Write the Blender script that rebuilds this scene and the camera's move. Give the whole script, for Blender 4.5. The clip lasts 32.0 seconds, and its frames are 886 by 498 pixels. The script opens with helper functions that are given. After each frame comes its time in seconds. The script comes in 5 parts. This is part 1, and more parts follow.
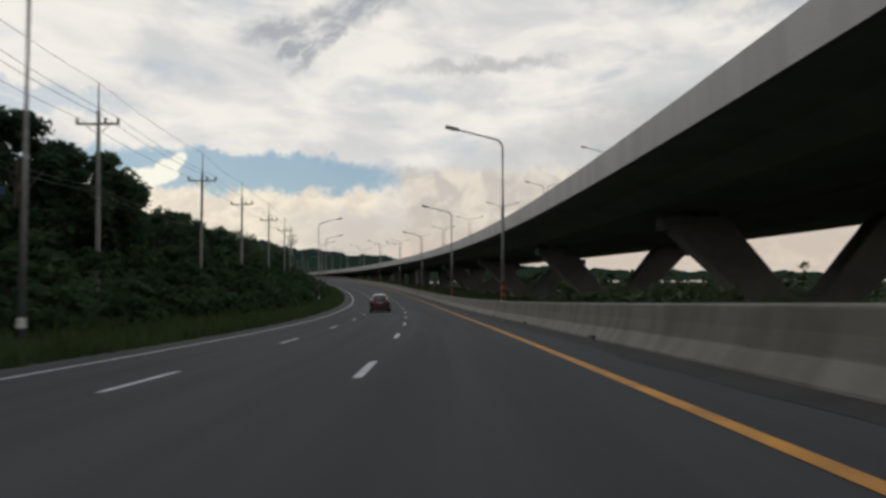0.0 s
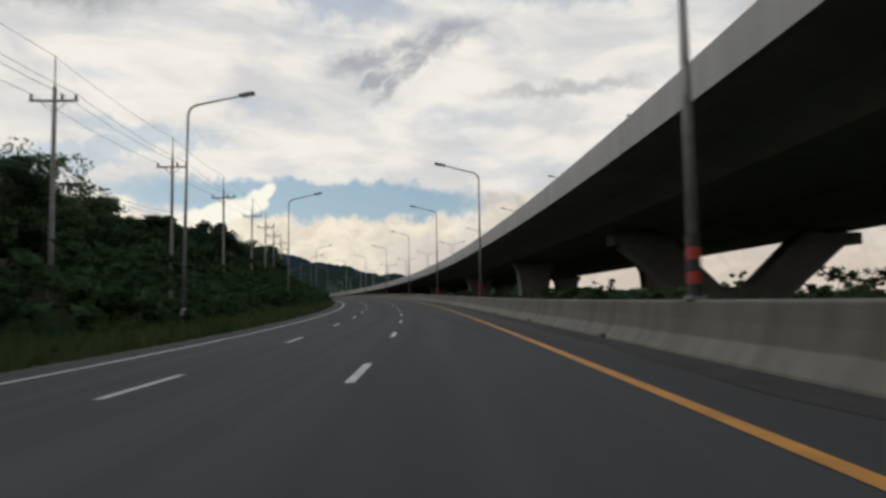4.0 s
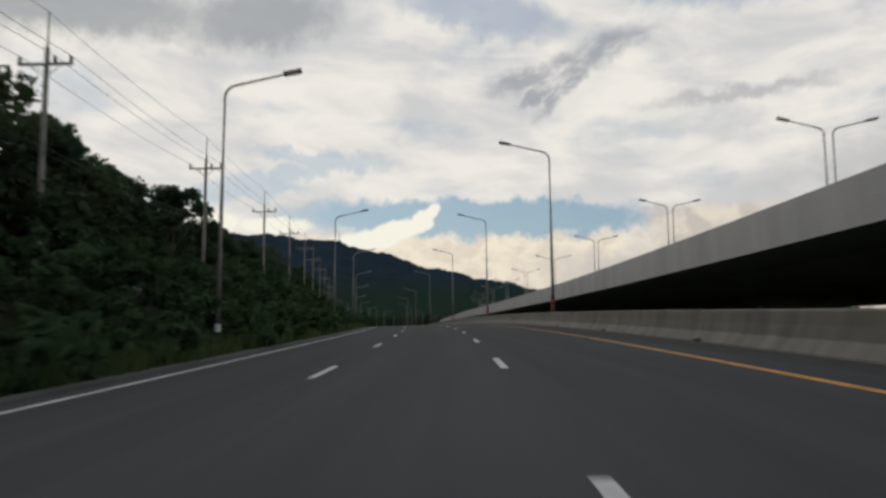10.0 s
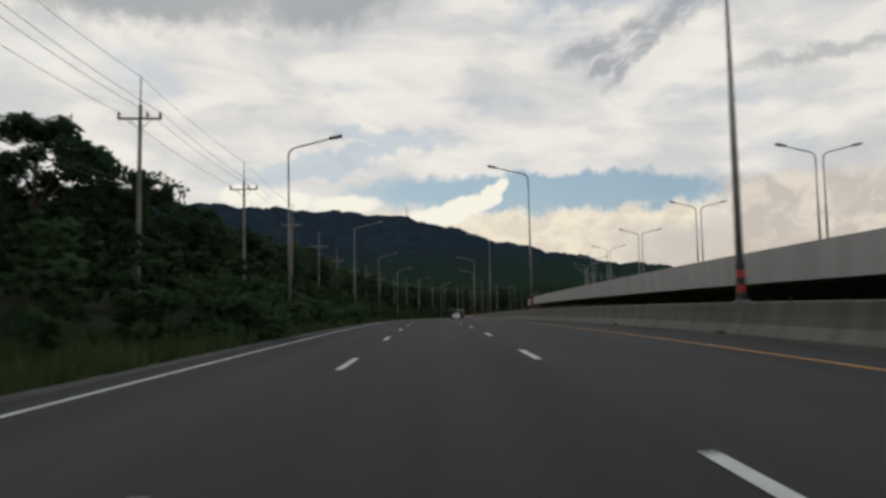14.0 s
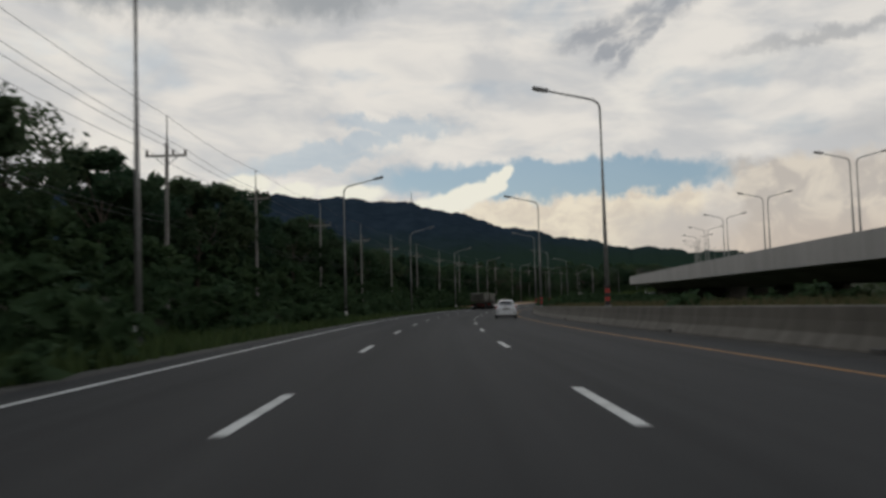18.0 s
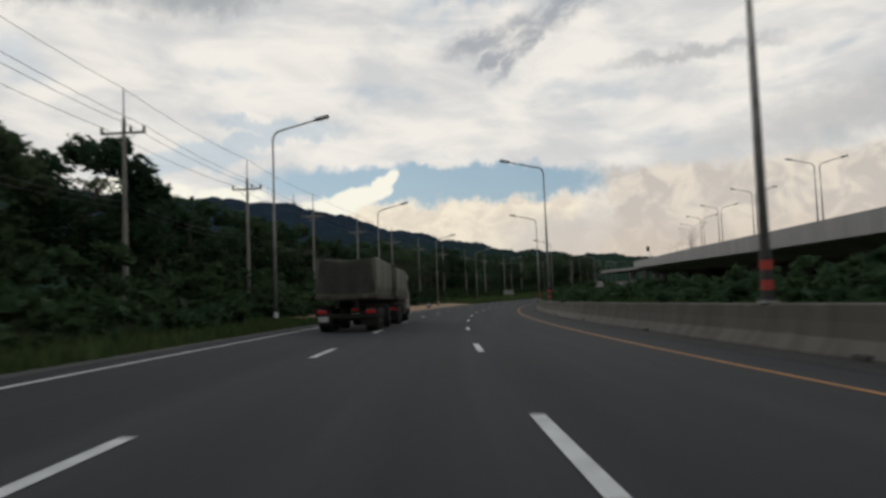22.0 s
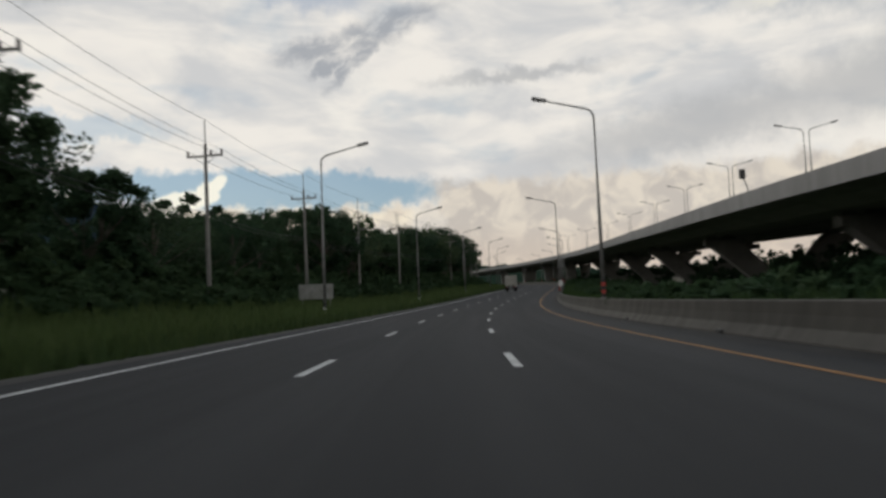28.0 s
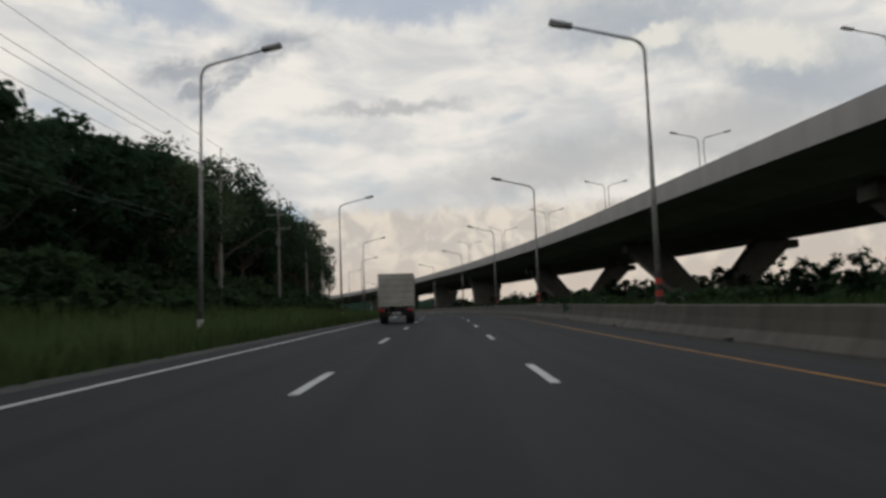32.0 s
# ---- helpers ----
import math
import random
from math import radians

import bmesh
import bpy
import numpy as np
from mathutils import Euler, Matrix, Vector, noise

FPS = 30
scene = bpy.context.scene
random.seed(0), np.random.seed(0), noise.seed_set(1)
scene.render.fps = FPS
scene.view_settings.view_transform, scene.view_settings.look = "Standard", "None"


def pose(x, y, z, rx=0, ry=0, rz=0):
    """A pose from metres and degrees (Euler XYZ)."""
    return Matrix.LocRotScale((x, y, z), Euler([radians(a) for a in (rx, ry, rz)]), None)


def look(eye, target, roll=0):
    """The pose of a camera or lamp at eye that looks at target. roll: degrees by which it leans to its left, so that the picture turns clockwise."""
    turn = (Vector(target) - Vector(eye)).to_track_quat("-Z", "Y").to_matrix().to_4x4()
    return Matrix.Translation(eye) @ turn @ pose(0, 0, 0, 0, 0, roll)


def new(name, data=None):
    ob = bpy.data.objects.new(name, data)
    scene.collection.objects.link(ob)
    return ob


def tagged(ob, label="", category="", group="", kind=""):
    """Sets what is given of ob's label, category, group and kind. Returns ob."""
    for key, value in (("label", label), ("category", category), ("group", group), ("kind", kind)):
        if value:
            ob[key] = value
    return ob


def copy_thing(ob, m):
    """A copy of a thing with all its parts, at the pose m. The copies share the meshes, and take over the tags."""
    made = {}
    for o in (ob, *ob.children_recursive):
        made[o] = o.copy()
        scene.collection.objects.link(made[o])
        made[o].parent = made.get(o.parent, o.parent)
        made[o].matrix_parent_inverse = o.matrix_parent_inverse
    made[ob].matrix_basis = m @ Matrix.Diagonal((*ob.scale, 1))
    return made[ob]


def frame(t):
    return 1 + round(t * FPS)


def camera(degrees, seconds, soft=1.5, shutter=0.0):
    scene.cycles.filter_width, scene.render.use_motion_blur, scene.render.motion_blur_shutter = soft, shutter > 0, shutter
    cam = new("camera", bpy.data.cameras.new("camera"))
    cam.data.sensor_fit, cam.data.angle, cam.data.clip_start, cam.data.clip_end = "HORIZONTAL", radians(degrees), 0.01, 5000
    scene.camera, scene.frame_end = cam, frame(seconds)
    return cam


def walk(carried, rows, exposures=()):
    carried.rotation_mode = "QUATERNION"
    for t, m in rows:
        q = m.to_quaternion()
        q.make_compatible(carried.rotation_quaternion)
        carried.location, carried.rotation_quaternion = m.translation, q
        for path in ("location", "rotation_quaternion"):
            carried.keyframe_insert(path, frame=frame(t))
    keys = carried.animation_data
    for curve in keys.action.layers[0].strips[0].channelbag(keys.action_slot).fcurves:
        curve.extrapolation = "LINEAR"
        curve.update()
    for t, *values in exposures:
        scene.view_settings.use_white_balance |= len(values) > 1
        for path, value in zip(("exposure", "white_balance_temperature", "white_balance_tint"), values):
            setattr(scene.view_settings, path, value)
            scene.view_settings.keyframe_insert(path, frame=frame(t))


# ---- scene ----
# The camera: seconds, place, heading to the right of +y, tilt upwards and roll in degrees.
PATH = [
    (0.0, 0.00, 0.00, 1.06, 20.21, 2.66, -0.30),
    (0.5, 4.59, 12.75, 0.64, 19.77, 2.84, -0.35),
    (1.0, 9.01, 25.57, 0.26, 18.78, 2.50, -0.40),
    (1.5, 13.22, 38.47, -0.06, 17.51, 2.96, -0.45),
    (2.0, 17.25, 51.51, -0.30, 17.08, 3.78, -0.50),
    (2.5, 21.14, 64.78, -0.45, 15.97, 4.48, -0.55),
    (3.0, 24.84, 78.12, -0.52, 15.16, 4.57, -0.60),
    (3.5, 28.30, 91.25, -0.52, 14.64, 4.32, -0.62),
    (4.0, 31.52, 104.22, -0.47, 13.65, 4.71, -0.63),
    (4.5, 34.50, 117.14, -0.36, 12.66, 5.10, -0.65),
    (5.0, 37.27, 130.13, -0.18, 11.67, 5.49, -0.67),
    (5.5, 39.83, 143.31, 0.06, 10.68, 5.87, -0.68),
    (6.0, 42.24, 156.78, 0.34, 9.79, 5.99, -0.70),
    (6.5, 44.48, 170.61, 0.66, 9.12, 5.62, -0.67),
    (7.0, 46.41, 184.47, 0.99, 7.29, 6.06, -0.65),
    (7.5, 47.95, 198.08, 1.32, 5.84, 5.96, -0.62),
    (8.0, 49.17, 211.73, 1.64, 4.57, 5.82, -0.60),
    (8.5, 50.11, 225.66, 1.96, 3.48, 5.69, -0.55),
    (9.0, 50.77, 239.68, 2.28, 2.21, 5.69, -0.50),
    (9.5, 51.18, 253.68, 2.60, 1.30, 5.96, -0.45),
    (10.0, 51.39, 267.67, 2.91, 0.62, 6.19, -0.40),
    (10.5, 51.45, 281.69, 3.20, 0.07, 5.21, -0.35),
    (11.0, 51.38, 295.57, 3.46, -0.43, 5.61, -0.30),
    (11.5, 51.19, 309.13, 3.69, -0.93, 5.44, -0.25),
    (12.0, 50.88, 322.47, 3.89, -1.43, 5.49, -0.20),
    (12.5, 50.43, 335.53, 4.05, -2.17, 5.09, -0.30),
    (13.0, 49.79, 348.54, 4.17, -3.04, 5.06, -0.40),
    (13.5, 48.93, 361.83, 4.25, -4.12, 4.74, -0.70),
    (14.0, 47.87, 375.07, 4.27, -4.96, 4.29, -1.00),
    (14.5, 46.71, 387.97, 4.24, -5.08, 4.68, -1.30),
    (15.0, 45.47, 400.76, 4.16, -5.57, 3.70, -1.60),
    (15.5, 44.13, 413.70, 4.02, -5.89, 3.76, -1.60),
    (16.0, 42.72, 426.75, 3.84, -5.94, 3.59, -1.60),
    (16.5, 41.28, 439.82, 3.61, -5.98, 3.42, -1.60),
    (17.0, 39.83, 452.82, 3.36, -6.03, 3.26, -1.60),
    (17.5, 38.39, 465.64, 3.10, -6.08, 3.09, -1.60),
    (18.0, 37.03, 478.20, 2.83, -5.44, 3.33, -1.60),
    (18.5, 35.82, 490.48, 2.56, -4.86, 3.45, -1.68),
    (19.0, 34.71, 502.69, 2.29, -4.38, 3.17, -1.75),
    (19.5, 33.73, 515.01, 2.02, -3.76, 2.97, -1.82),
    (20.0, 32.93, 527.33, 1.75, -2.67, 3.24, -1.90),
    (20.5, 32.42, 539.53, 1.49, -0.98, 3.44, -1.98),
    (21.0, 32.24, 551.71, 1.24, 0.60, 3.39, -2.05),
    (21.5, 32.40, 563.97, 1.00, 2.14, 3.29, -2.12),
    (22.0, 32.89, 576.20, 0.78, 3.73, 3.38, -2.20),
    (22.5, 33.69, 588.33, 0.57, 5.18, 3.60, -2.28),
    (23.0, 34.73, 600.43, 0.38, 6.04, 3.80, -2.37),
    (23.5, 35.97, 612.55, 0.21, 6.98, 3.76, -2.45),
    (24.0, 37.43, 624.68, 0.04, 8.00, 3.73, -2.53),
    (24.5, 39.13, 636.84, -0.13, 9.15, 3.69, -2.62),
    (25.0, 41.05, 649.01, -0.28, 10.14, 3.35, -2.70),
    (25.5, 43.20, 661.19, -0.41, 11.17, 4.24, -2.65),
    (26.0, 45.59, 673.40, -0.52, 12.24, 4.20, -2.60),
    (26.5, 48.21, 685.59, -0.62, 13.31, 4.17, -2.55),
    (27.0, 51.06, 697.72, -0.72, 14.38, 4.14, -2.50),
    (27.5, 54.13, 709.75, -0.82, 15.45, 4.10, -2.45),
    (28.0, 57.47, 721.63, -0.94, 17.13, 3.63, -2.40),
    (28.5, 61.08, 733.34, -1.07, 18.41, 3.73, -2.38),
    (29.0, 64.99, 744.95, -1.18, 20.14, 3.86, -2.35),
    (29.5, 69.21, 756.56, -1.26, 21.10, 4.10, -2.33),
    (30.0, 73.67, 768.07, -1.30, 22.51, 4.30, -2.30),
    (30.5, 78.37, 779.40, -1.27, 23.86, 4.86, -2.27),
    (31.0, 83.33, 790.59, -1.18, 25.11, 5.11, -2.25),
    (31.5, 88.54, 801.67, -1.01, 26.59, 5.27, -2.23),
    (32.0, 93.97, 812.65, -0.78, 27.49, 5.76, -2.20),
]

cam = camera(63.5, 32.0, soft=3.0, shutter=0.3)


def eye_pose(x, y, z, heading, tilt, roll):
    a, e = radians(heading), radians(tilt)
    way = Vector((math.sin(a) * math.cos(e), math.cos(a) * math.cos(e), math.sin(e)))
    return look((x, y, z), Vector((x, y, z)) + way, roll)


walk(cam, [(t, eye_pose(*row)) for t, *row in PATH], [(0, 0.02), (2, 0.04), (6, 0.0), (9.5, 0.0), (11, -0.17), (12, -0.03), (15, -0.06), (18, -0.2), (20, -0.05), (23, 0.0), (25, -0.06), (28, -0.04), (32, -0.05)])

# ---- world: evening sky with broken cloud ----
world = bpy.data.worlds.new("evening_sky")
scene.world = world
world.use_nodes = True
_t = world.node_tree
_t.nodes.clear()


class Graph:
    """Short ways to write node arithmetic."""

    def __init__(self, tree):
        self.tree = tree

    def node(self, kind, **given):
        n = self.tree.nodes.new(kind)
        for key, value in given.items():
            setattr(n, key, value)
        return n

    def put(self, socket, value):
        if isinstance(value, bpy.types.NodeSocket):
            self.tree.links.new(value, socket)
        else:
            socket.default_value = value

    def math(self, op, a, b=0.0, c=0.0, clamp=False):
        n = self.node("ShaderNodeMath", operation=op, use_clamp=clamp)
        for socket, value in zip(n.inputs, (a, b, c)):
            self.put(socket, value)
        return n.outputs[0]

    def ramp(self, value, low, high):
        """Smooth step from 0 at low to 1 at high."""
        n = self.node("ShaderNodeMapRange", interpolation_type="SMOOTHSTEP")
        for socket, v in zip(n.inputs, (value, low, high, 0.0, 1.0)):
            self.put(socket, v)
        return n.outputs[0]

    def mix(self, factor, a, b):
        n = self.node("ShaderNodeMix", data_type="RGBA")
        self.put(n.inputs[0], factor)
        for socket, v in ((n.inputs[6], a), (n.inputs[7], b)):
            self.put(socket, (*v, 1.0) if isinstance(v, tuple) and len(v) == 3 else v)
        return n.outputs[2]

    def noise(self, vector, scale, detail=4.0, rough=0.5, distort=0.0):
        n = self.node("ShaderNodeTexNoise")
        for key, v in (("Vector", vector), ("Scale", scale), ("Detail", detail), ("Roughness", rough), ("Distortion", distort)):
            self.put(n.inputs[key], v)
        return n.outputs[0]

    def vector(self, x, y, z=0.0):
        n = self.node("ShaderNodeCombineXYZ")
        for socket, v in zip(n.inputs, (x, y, z)):
            self.put(socket, v)
        return n.outputs[0]


g = Graph(_t)
way = g.node("ShaderNodeTexCoord").outputs["Generated"]
axes = g.node("ShaderNodeSeparateXYZ")
g.put(axes.inputs[0], way)
DEG = 180 / math.pi
AZ = g.math("MULTIPLY", g.math("ARCTAN2", axes.outputs[0], axes.outputs[1]), DEG)
EL = g.math("MULTIPLY", g.math("ARCSINE", axes.outputs[2]), DEG)
# ragged coordinates, so that every cloud's rim is uneven
plain = g.vector(AZ, EL)
puff = g.noise(plain, 0.55, 6.0, 0.6)
puff2 = g.noise(g.vector(EL, AZ, 7.3), 0.55, 6.0, 0.6)
AZR = g.math("ADD", AZ, g.math("MULTIPLY", g.math("SUBTRACT", puff, 0.5), 5.0))
ELR = g.math("ADD", EL, g.math("MULTIPLY", g.math("SUBTRACT", puff2, 0.5), 3.0))


def blob(az, el, ra, re, turn=0.0, soft=0.45, a=None, e=None):
    """1 inside an ellipse of the sky, 0 outside, with a soft rim; degrees."""
    c, s = math.cos(radians(turn)), math.sin(radians(turn))
    x, y = g.math("SUBTRACT", a or AZR, az), g.math("SUBTRACT", e or ELR, el)
    u = g.math("ADD", g.math("MULTIPLY", x, c / ra), g.math("MULTIPLY", y, s / ra))
    v = g.math("ADD", g.math("MULTIPLY", x, -s / re), g.math("MULTIPLY", y, c / re))
    r = g.math("SQRT", g.math("ADD", g.math("MULTIPLY", u, u), g.math("MULTIPLY", v, v)))
    return g.ramp(r, 1.0 + soft, 1.0 - soft)


def either(*masks):
    out = masks[0]
    for m in masks[1:]:
        out = g.math("MAXIMUM", out, m)
    return out


SUN_EL, SUN_AZ = 24.0, -50.0
sky = g.node("ShaderNodeTexSky", sky_type="NISHITA", sun_disc=False, sun_elevation=radians(SUN_EL), sun_rotation=radians(SUN_AZ))
clear = g.node("ShaderNodeVectorMath", operation="SCALE")
g.put(clear.inputs[0], sky.outputs[0])
clear.inputs["Scale"].default_value = 0.1
# high cloud sheet with long streaks
streak = g.noise(g.vector(g.math("MULTIPLY", AZ, 0.35), g.math("ADD", EL, g.math("MULTIPLY", AZ, 0.06)), 2.0), 0.30, 5.0, 0.55, 0.4)
lumps = g.noise(g.vector(AZ, g.math("MULTIPLY", EL, 1.6), 5.0), 0.13, 6.0, 0.55, 0.3)
white = g.mix(g.ramp(streak, 0.35, 0.68), (0.915, 0.843, 0.785), (0.655, 0.635, 0.64))
white = g.mix(g.math("MULTIPLY", g.ramp(lumps, 0.52, 0.72), 0.5), white, (0.98, 0.91, 0.83))
white = g.mix(g.ramp(EL, 22.0, 34.0), white, (0.50, 0.52, 0.57))
blue = g.mix(0.55, clear.outputs[0], (0.27, 0.40, 0.52))
gap = g.math("MULTIPLY", g.ramp(g.noise(g.vector(g.math("MULTIPLY", AZ, 0.5), EL, 9.0), 0.21, 4.0, 0.5, 0.3), 0.56, 0.70), 0.38)
col = g.mix(gap, white, blue)
# wisps of blue low on the left, and the patch of blue near the top
col = g.mix(g.math("MULTIPLY", either(blob(-13, 11.6, 8, 0.7, 12), blob(-16, 10.2, 6, 0.6, 8), blob(-9, 13.2, 5, 0.6, -4)), 0.5), col, blue)
col = g.mix(g.math("MULTIPLY", either(blob(4, 24.4, 7, 1.6, -12), blob(25, 25.0, 9, 1.8)), 0.7), col, (0.36, 0.42, 0.54))
# grey heads at the upper left and grey veils at the right
col = g.mix(g.math("MULTIPLY", either(blob(-27, 22.5, 9, 1.9, 4), blob(-14, 23.4, 6, 2.2, 10)), 0.85), col, (0.37, 0.38, 0.40))
col = g.mix(g.math("MULTIPLY", either(blob(38, 12.0, 11, 2.0, 8, 0.7), blob(50, 13.5, 8, 2.4, 6, 0.7), blob(24, 17.0, 6, 0.5, 2, 0.7)), 0.75), col, (0.47, 0.46, 0.47))
col = g.mix(g.math("MULTIPLY", either(blob(44, 21.5, 8, 2.6, -14, 0.5), blob(56, 16.5, 7, 2.5, -20, 0.5)), 0.75), col, (0.40, 0.43, 0.48))
col = g.mix(g.math("MULTIPLY", either(blob(44.5, 20.6, 3.6, 0.8, 10, 0.5), blob(53, 19.0, 4.6, 1.5, -16, 0.5)), 0.85), col, (0.86, 0.80, 0.72))
# the long blue band
band = blob(3.2, 8.55, 14.6, 1.55, -1.2, 0.22)
col = g.mix(g.math("MULTIPLY", band, 0.92), col, blue)
# warm glow under it, then the grey bank of heaped cloud on the right
glow = g.math("MULTIPLY", g.ramp(ELR, 7.6, 6.6), g.ramp(AZR, 18.5, 14.0))
rolls = g.noise(g.vector(AZ, g.math("MULTIPLY", EL, 1.5), 4.0), 0.5, 6.0, 0.6, 0.5)
warm = g.mix(g.ramp(rolls, 0.38, 0.66), (0.95, 0.82, 0.65), (0.78, 0.66, 0.54))
warm = g.mix(g.math("MULTIPLY", g.ramp(AZR, 5.0, 14.0), g.ramp(ELR, 6.8, 4.6)), warm, (0.62, 0.56, 0.52))
col = g.mix(g.math("MULTIPLY", glow, 0.9), col, warm)
bank = g.math("MULTIPLY", g.ramp(ELR, 9.6, 8.2), g.ramp(AZR, 15.0, 18.0))
heap = g.noise(g.vector(AZ, EL, 3.0), 0.45, 5.0, 0.55, 0.6)
col = g.mix(bank, col, g.mix(g.ramp(heap, 0.42, 0.66), (0.60, 0.53, 0.48), (0.80, 0.70, 0.60)))
low = g.math("MULTIPLY", g.ramp(EL, 6.5, 2.0), g.ramp(AZ, 6.0, 18.0))
col = g.mix(g.math("MULTIPLY", low, 0.6), col, (0.66, 0.53, 0.44))
# bright heads: the finger of cloud and the low heaps beside it
AZF = g.math("ADD", AZ, g.math("MULTIPLY", g.math("SUBTRACT", puff, 0.5), 1.5))
ELF = g.math("ADD", EL, g.math("MULTIPLY", g.math("SUBTRACT", puff2, 0.5), 1.2))
heads = either(blob(-0.3, 9.1, 0.85, 0.55, 60, 0.2, AZF, ELF), blob(-1.2, 8.3, 1.4, 0.75, 35, 0.2, AZF, ELF), blob(-3.6, 7.4, 2.9, 0.9, 18, 0.2, AZF, ELF), blob(-6.0, 6.7, 3.0, 0.9, 10, 0.2, AZF, ELF),
               blob(-17.0, 8.0, 1.9, 0.8, 0, 0.25, AZF, ELF), blob(-12.6, 7.9, 2.6, 0.7, 0, 0.25, AZF, ELF), blob(-20.6, 8.6, 1.6, 0.8, 0, 0.25, AZF, ELF))
col = g.mix(heads, col, (0.98, 0.92, 0.80))
# the ragged dark cloud
tatter = g.noise(g.vector(g.math("ADD", g.math("MULTIPLY", AZ, 0.45), g.math("MULTIPLY", EL, 0.55)), g.math("SUBTRACT", g.math("MULTIPLY", EL, 1.5), g.math("MULTIPLY", AZ, 0.75)), 11.0), 0.62, 5.0, 0.62, 0.3)
AZD = g.math("ADD", AZ, g.math("MULTIPLY", g.math("SUBTRACT", puff, 0.5), 3.0))
ELD = g.math("ADD", EL, g.math("MULTIPLY", g.math("SUBTRACT", puff2, 0.5), 2.2))
dark = either(blob(7.6, 19.3, 3.2, 0.9, 10, 0.6, AZD, ELD), blob(13.2, 21.0, 4.6, 1.0, 18, 0.6, AZD, ELD), blob(10.8, 18.7, 3.3, 0.55, 44, 0.55, AZD, ELD), blob(8.3, 18.0, 1.5, 0.5, 20, 0.6, AZD, ELD))
dark = g.math("MULTIPLY", dark, g.math("MULTIPLY_ADD", g.ramp(tatter, 0.32, 0.54), 0.6, 0.4))
col = g.mix(g.math("MULTIPLY", dark, 0.85), col, (0.36, 0.37, 0.41))
# below the horizon: the far ground
col = g.mix(g.ramp(EL, -0.5, -3.0), col, (0.08, 0.08, 0.07))
tint = g.node("ShaderNodeMix", data_type="RGBA", blend_type="MULTIPLY")
tint.inputs[0].default_value = 1.0
g.put(tint.inputs[6], col)
tint.inputs[7].default_value = (0.965, 1.0, 0.995, 1.0)
bg = g.node("ShaderNodeBackground")
g.put(bg.inputs[0], tint.outputs[2])
bg.inputs[1].default_value = 1.0
g.put(g.node("ShaderNodeOutputWorld").inputs[0], bg.outputs[0])

sun = bpy.data.lights.new("sun", "SUN")
sun.energy, sun.angle, sun.color = 0.6, radians(18), (1.0, 0.93, 0.84)
sun_ob = new("sun", sun)
_a, _e = radians(SUN_AZ), radians(SUN_EL)
sun_ob.matrix_basis = look((math.sin(_a) * math.cos(_e) * 50, math.cos(_a) * math.cos(_e) * 50, math.sin(_e) * 50), (0, 0, 0))

# ---- materials ----
def stuff(name, base, second=None, rough=0.8, scale=4.0, fine=60.0, bump=0.15, metal=0.0, coords="Object", streaks=None, spread=0.0, coat=0.0, spec=0.5):
    """A surface with broad stains, fine grain and relief; spread varies it from piece to piece."""
    m = bpy.data.materials.new(name)
    m.use_nodes = True
    q = Graph(m.node_tree)
    bsdf = m.node_tree.nodes["Principled BSDF"]
    where = q.node("ShaderNodeTexCoord").outputs[coords]
    if streaks:
        mapping = q.node("ShaderNodeMapping")
        q.put(mapping.inputs[0], where)
        mapping.inputs["Scale"].default_value = streaks
        broad_at = mapping.outputs[0]
    else:
        broad_at = where
    broad = q.noise(broad_at, scale, 5.0, 0.6, 0.3)
    grain = q.noise(where, fine, 3.0, 0.6)
    second = second or tuple(c * 0.72 for c in base)
    c = q.mix(q.ramp(broad, 0.32, 0.70), base, second)
    c = q.mix(q.math("MULTIPLY", q.ramp(grain, 0.35, 0.75), 0.35), c, tuple(v * 0.55 for v in second))
    if spread:
        info = q.node("ShaderNodeObjectInfo").outputs["Random"]
        hsv = q.node("ShaderNodeHueSaturation")
        q.put(hsv.inputs["Value"], q.math("MULTIPLY_ADD", info, 2 * spread, 1 - spread))
        q.put(hsv.inputs["Color"], c)
        c = hsv.outputs[0]
    q.put(bsdf.inputs["Base Color"], c)
    q.put(bsdf.inputs["Roughness"], q.math("MULTIPLY_ADD", broad, 0.2, rough - 0.1))
    bsdf.inputs["Metallic"].default_value = metal
    bsdf.inputs["Specular IOR Level"].default_value = spec
    if coat:
        bsdf.inputs["Coat Weight"].default_value = coat
        bsdf.inputs["Coat Roughness"].default_value = 0.05
    if bump:
        b = q.node("ShaderNodeBump")
        b.inputs["Strength"].default_value = bump
        b.inputs["Distance"].default_value = 0.02
        q.put(b.inputs["Height"], q.math("MULTIPLY_ADD", broad, 0.5, grain))
        q.put(bsdf.inputs["Normal"], b.outputs[0])
    return m


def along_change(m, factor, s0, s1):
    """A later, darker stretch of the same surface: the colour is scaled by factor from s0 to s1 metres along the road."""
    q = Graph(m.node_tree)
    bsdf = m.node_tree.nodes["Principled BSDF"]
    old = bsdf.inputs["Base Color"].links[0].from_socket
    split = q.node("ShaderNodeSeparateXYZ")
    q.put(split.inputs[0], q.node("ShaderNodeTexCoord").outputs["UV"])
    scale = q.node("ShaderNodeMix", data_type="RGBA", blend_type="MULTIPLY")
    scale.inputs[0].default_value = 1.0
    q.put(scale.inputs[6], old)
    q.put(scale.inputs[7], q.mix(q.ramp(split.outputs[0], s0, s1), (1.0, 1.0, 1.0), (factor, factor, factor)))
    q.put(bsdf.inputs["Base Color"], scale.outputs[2])


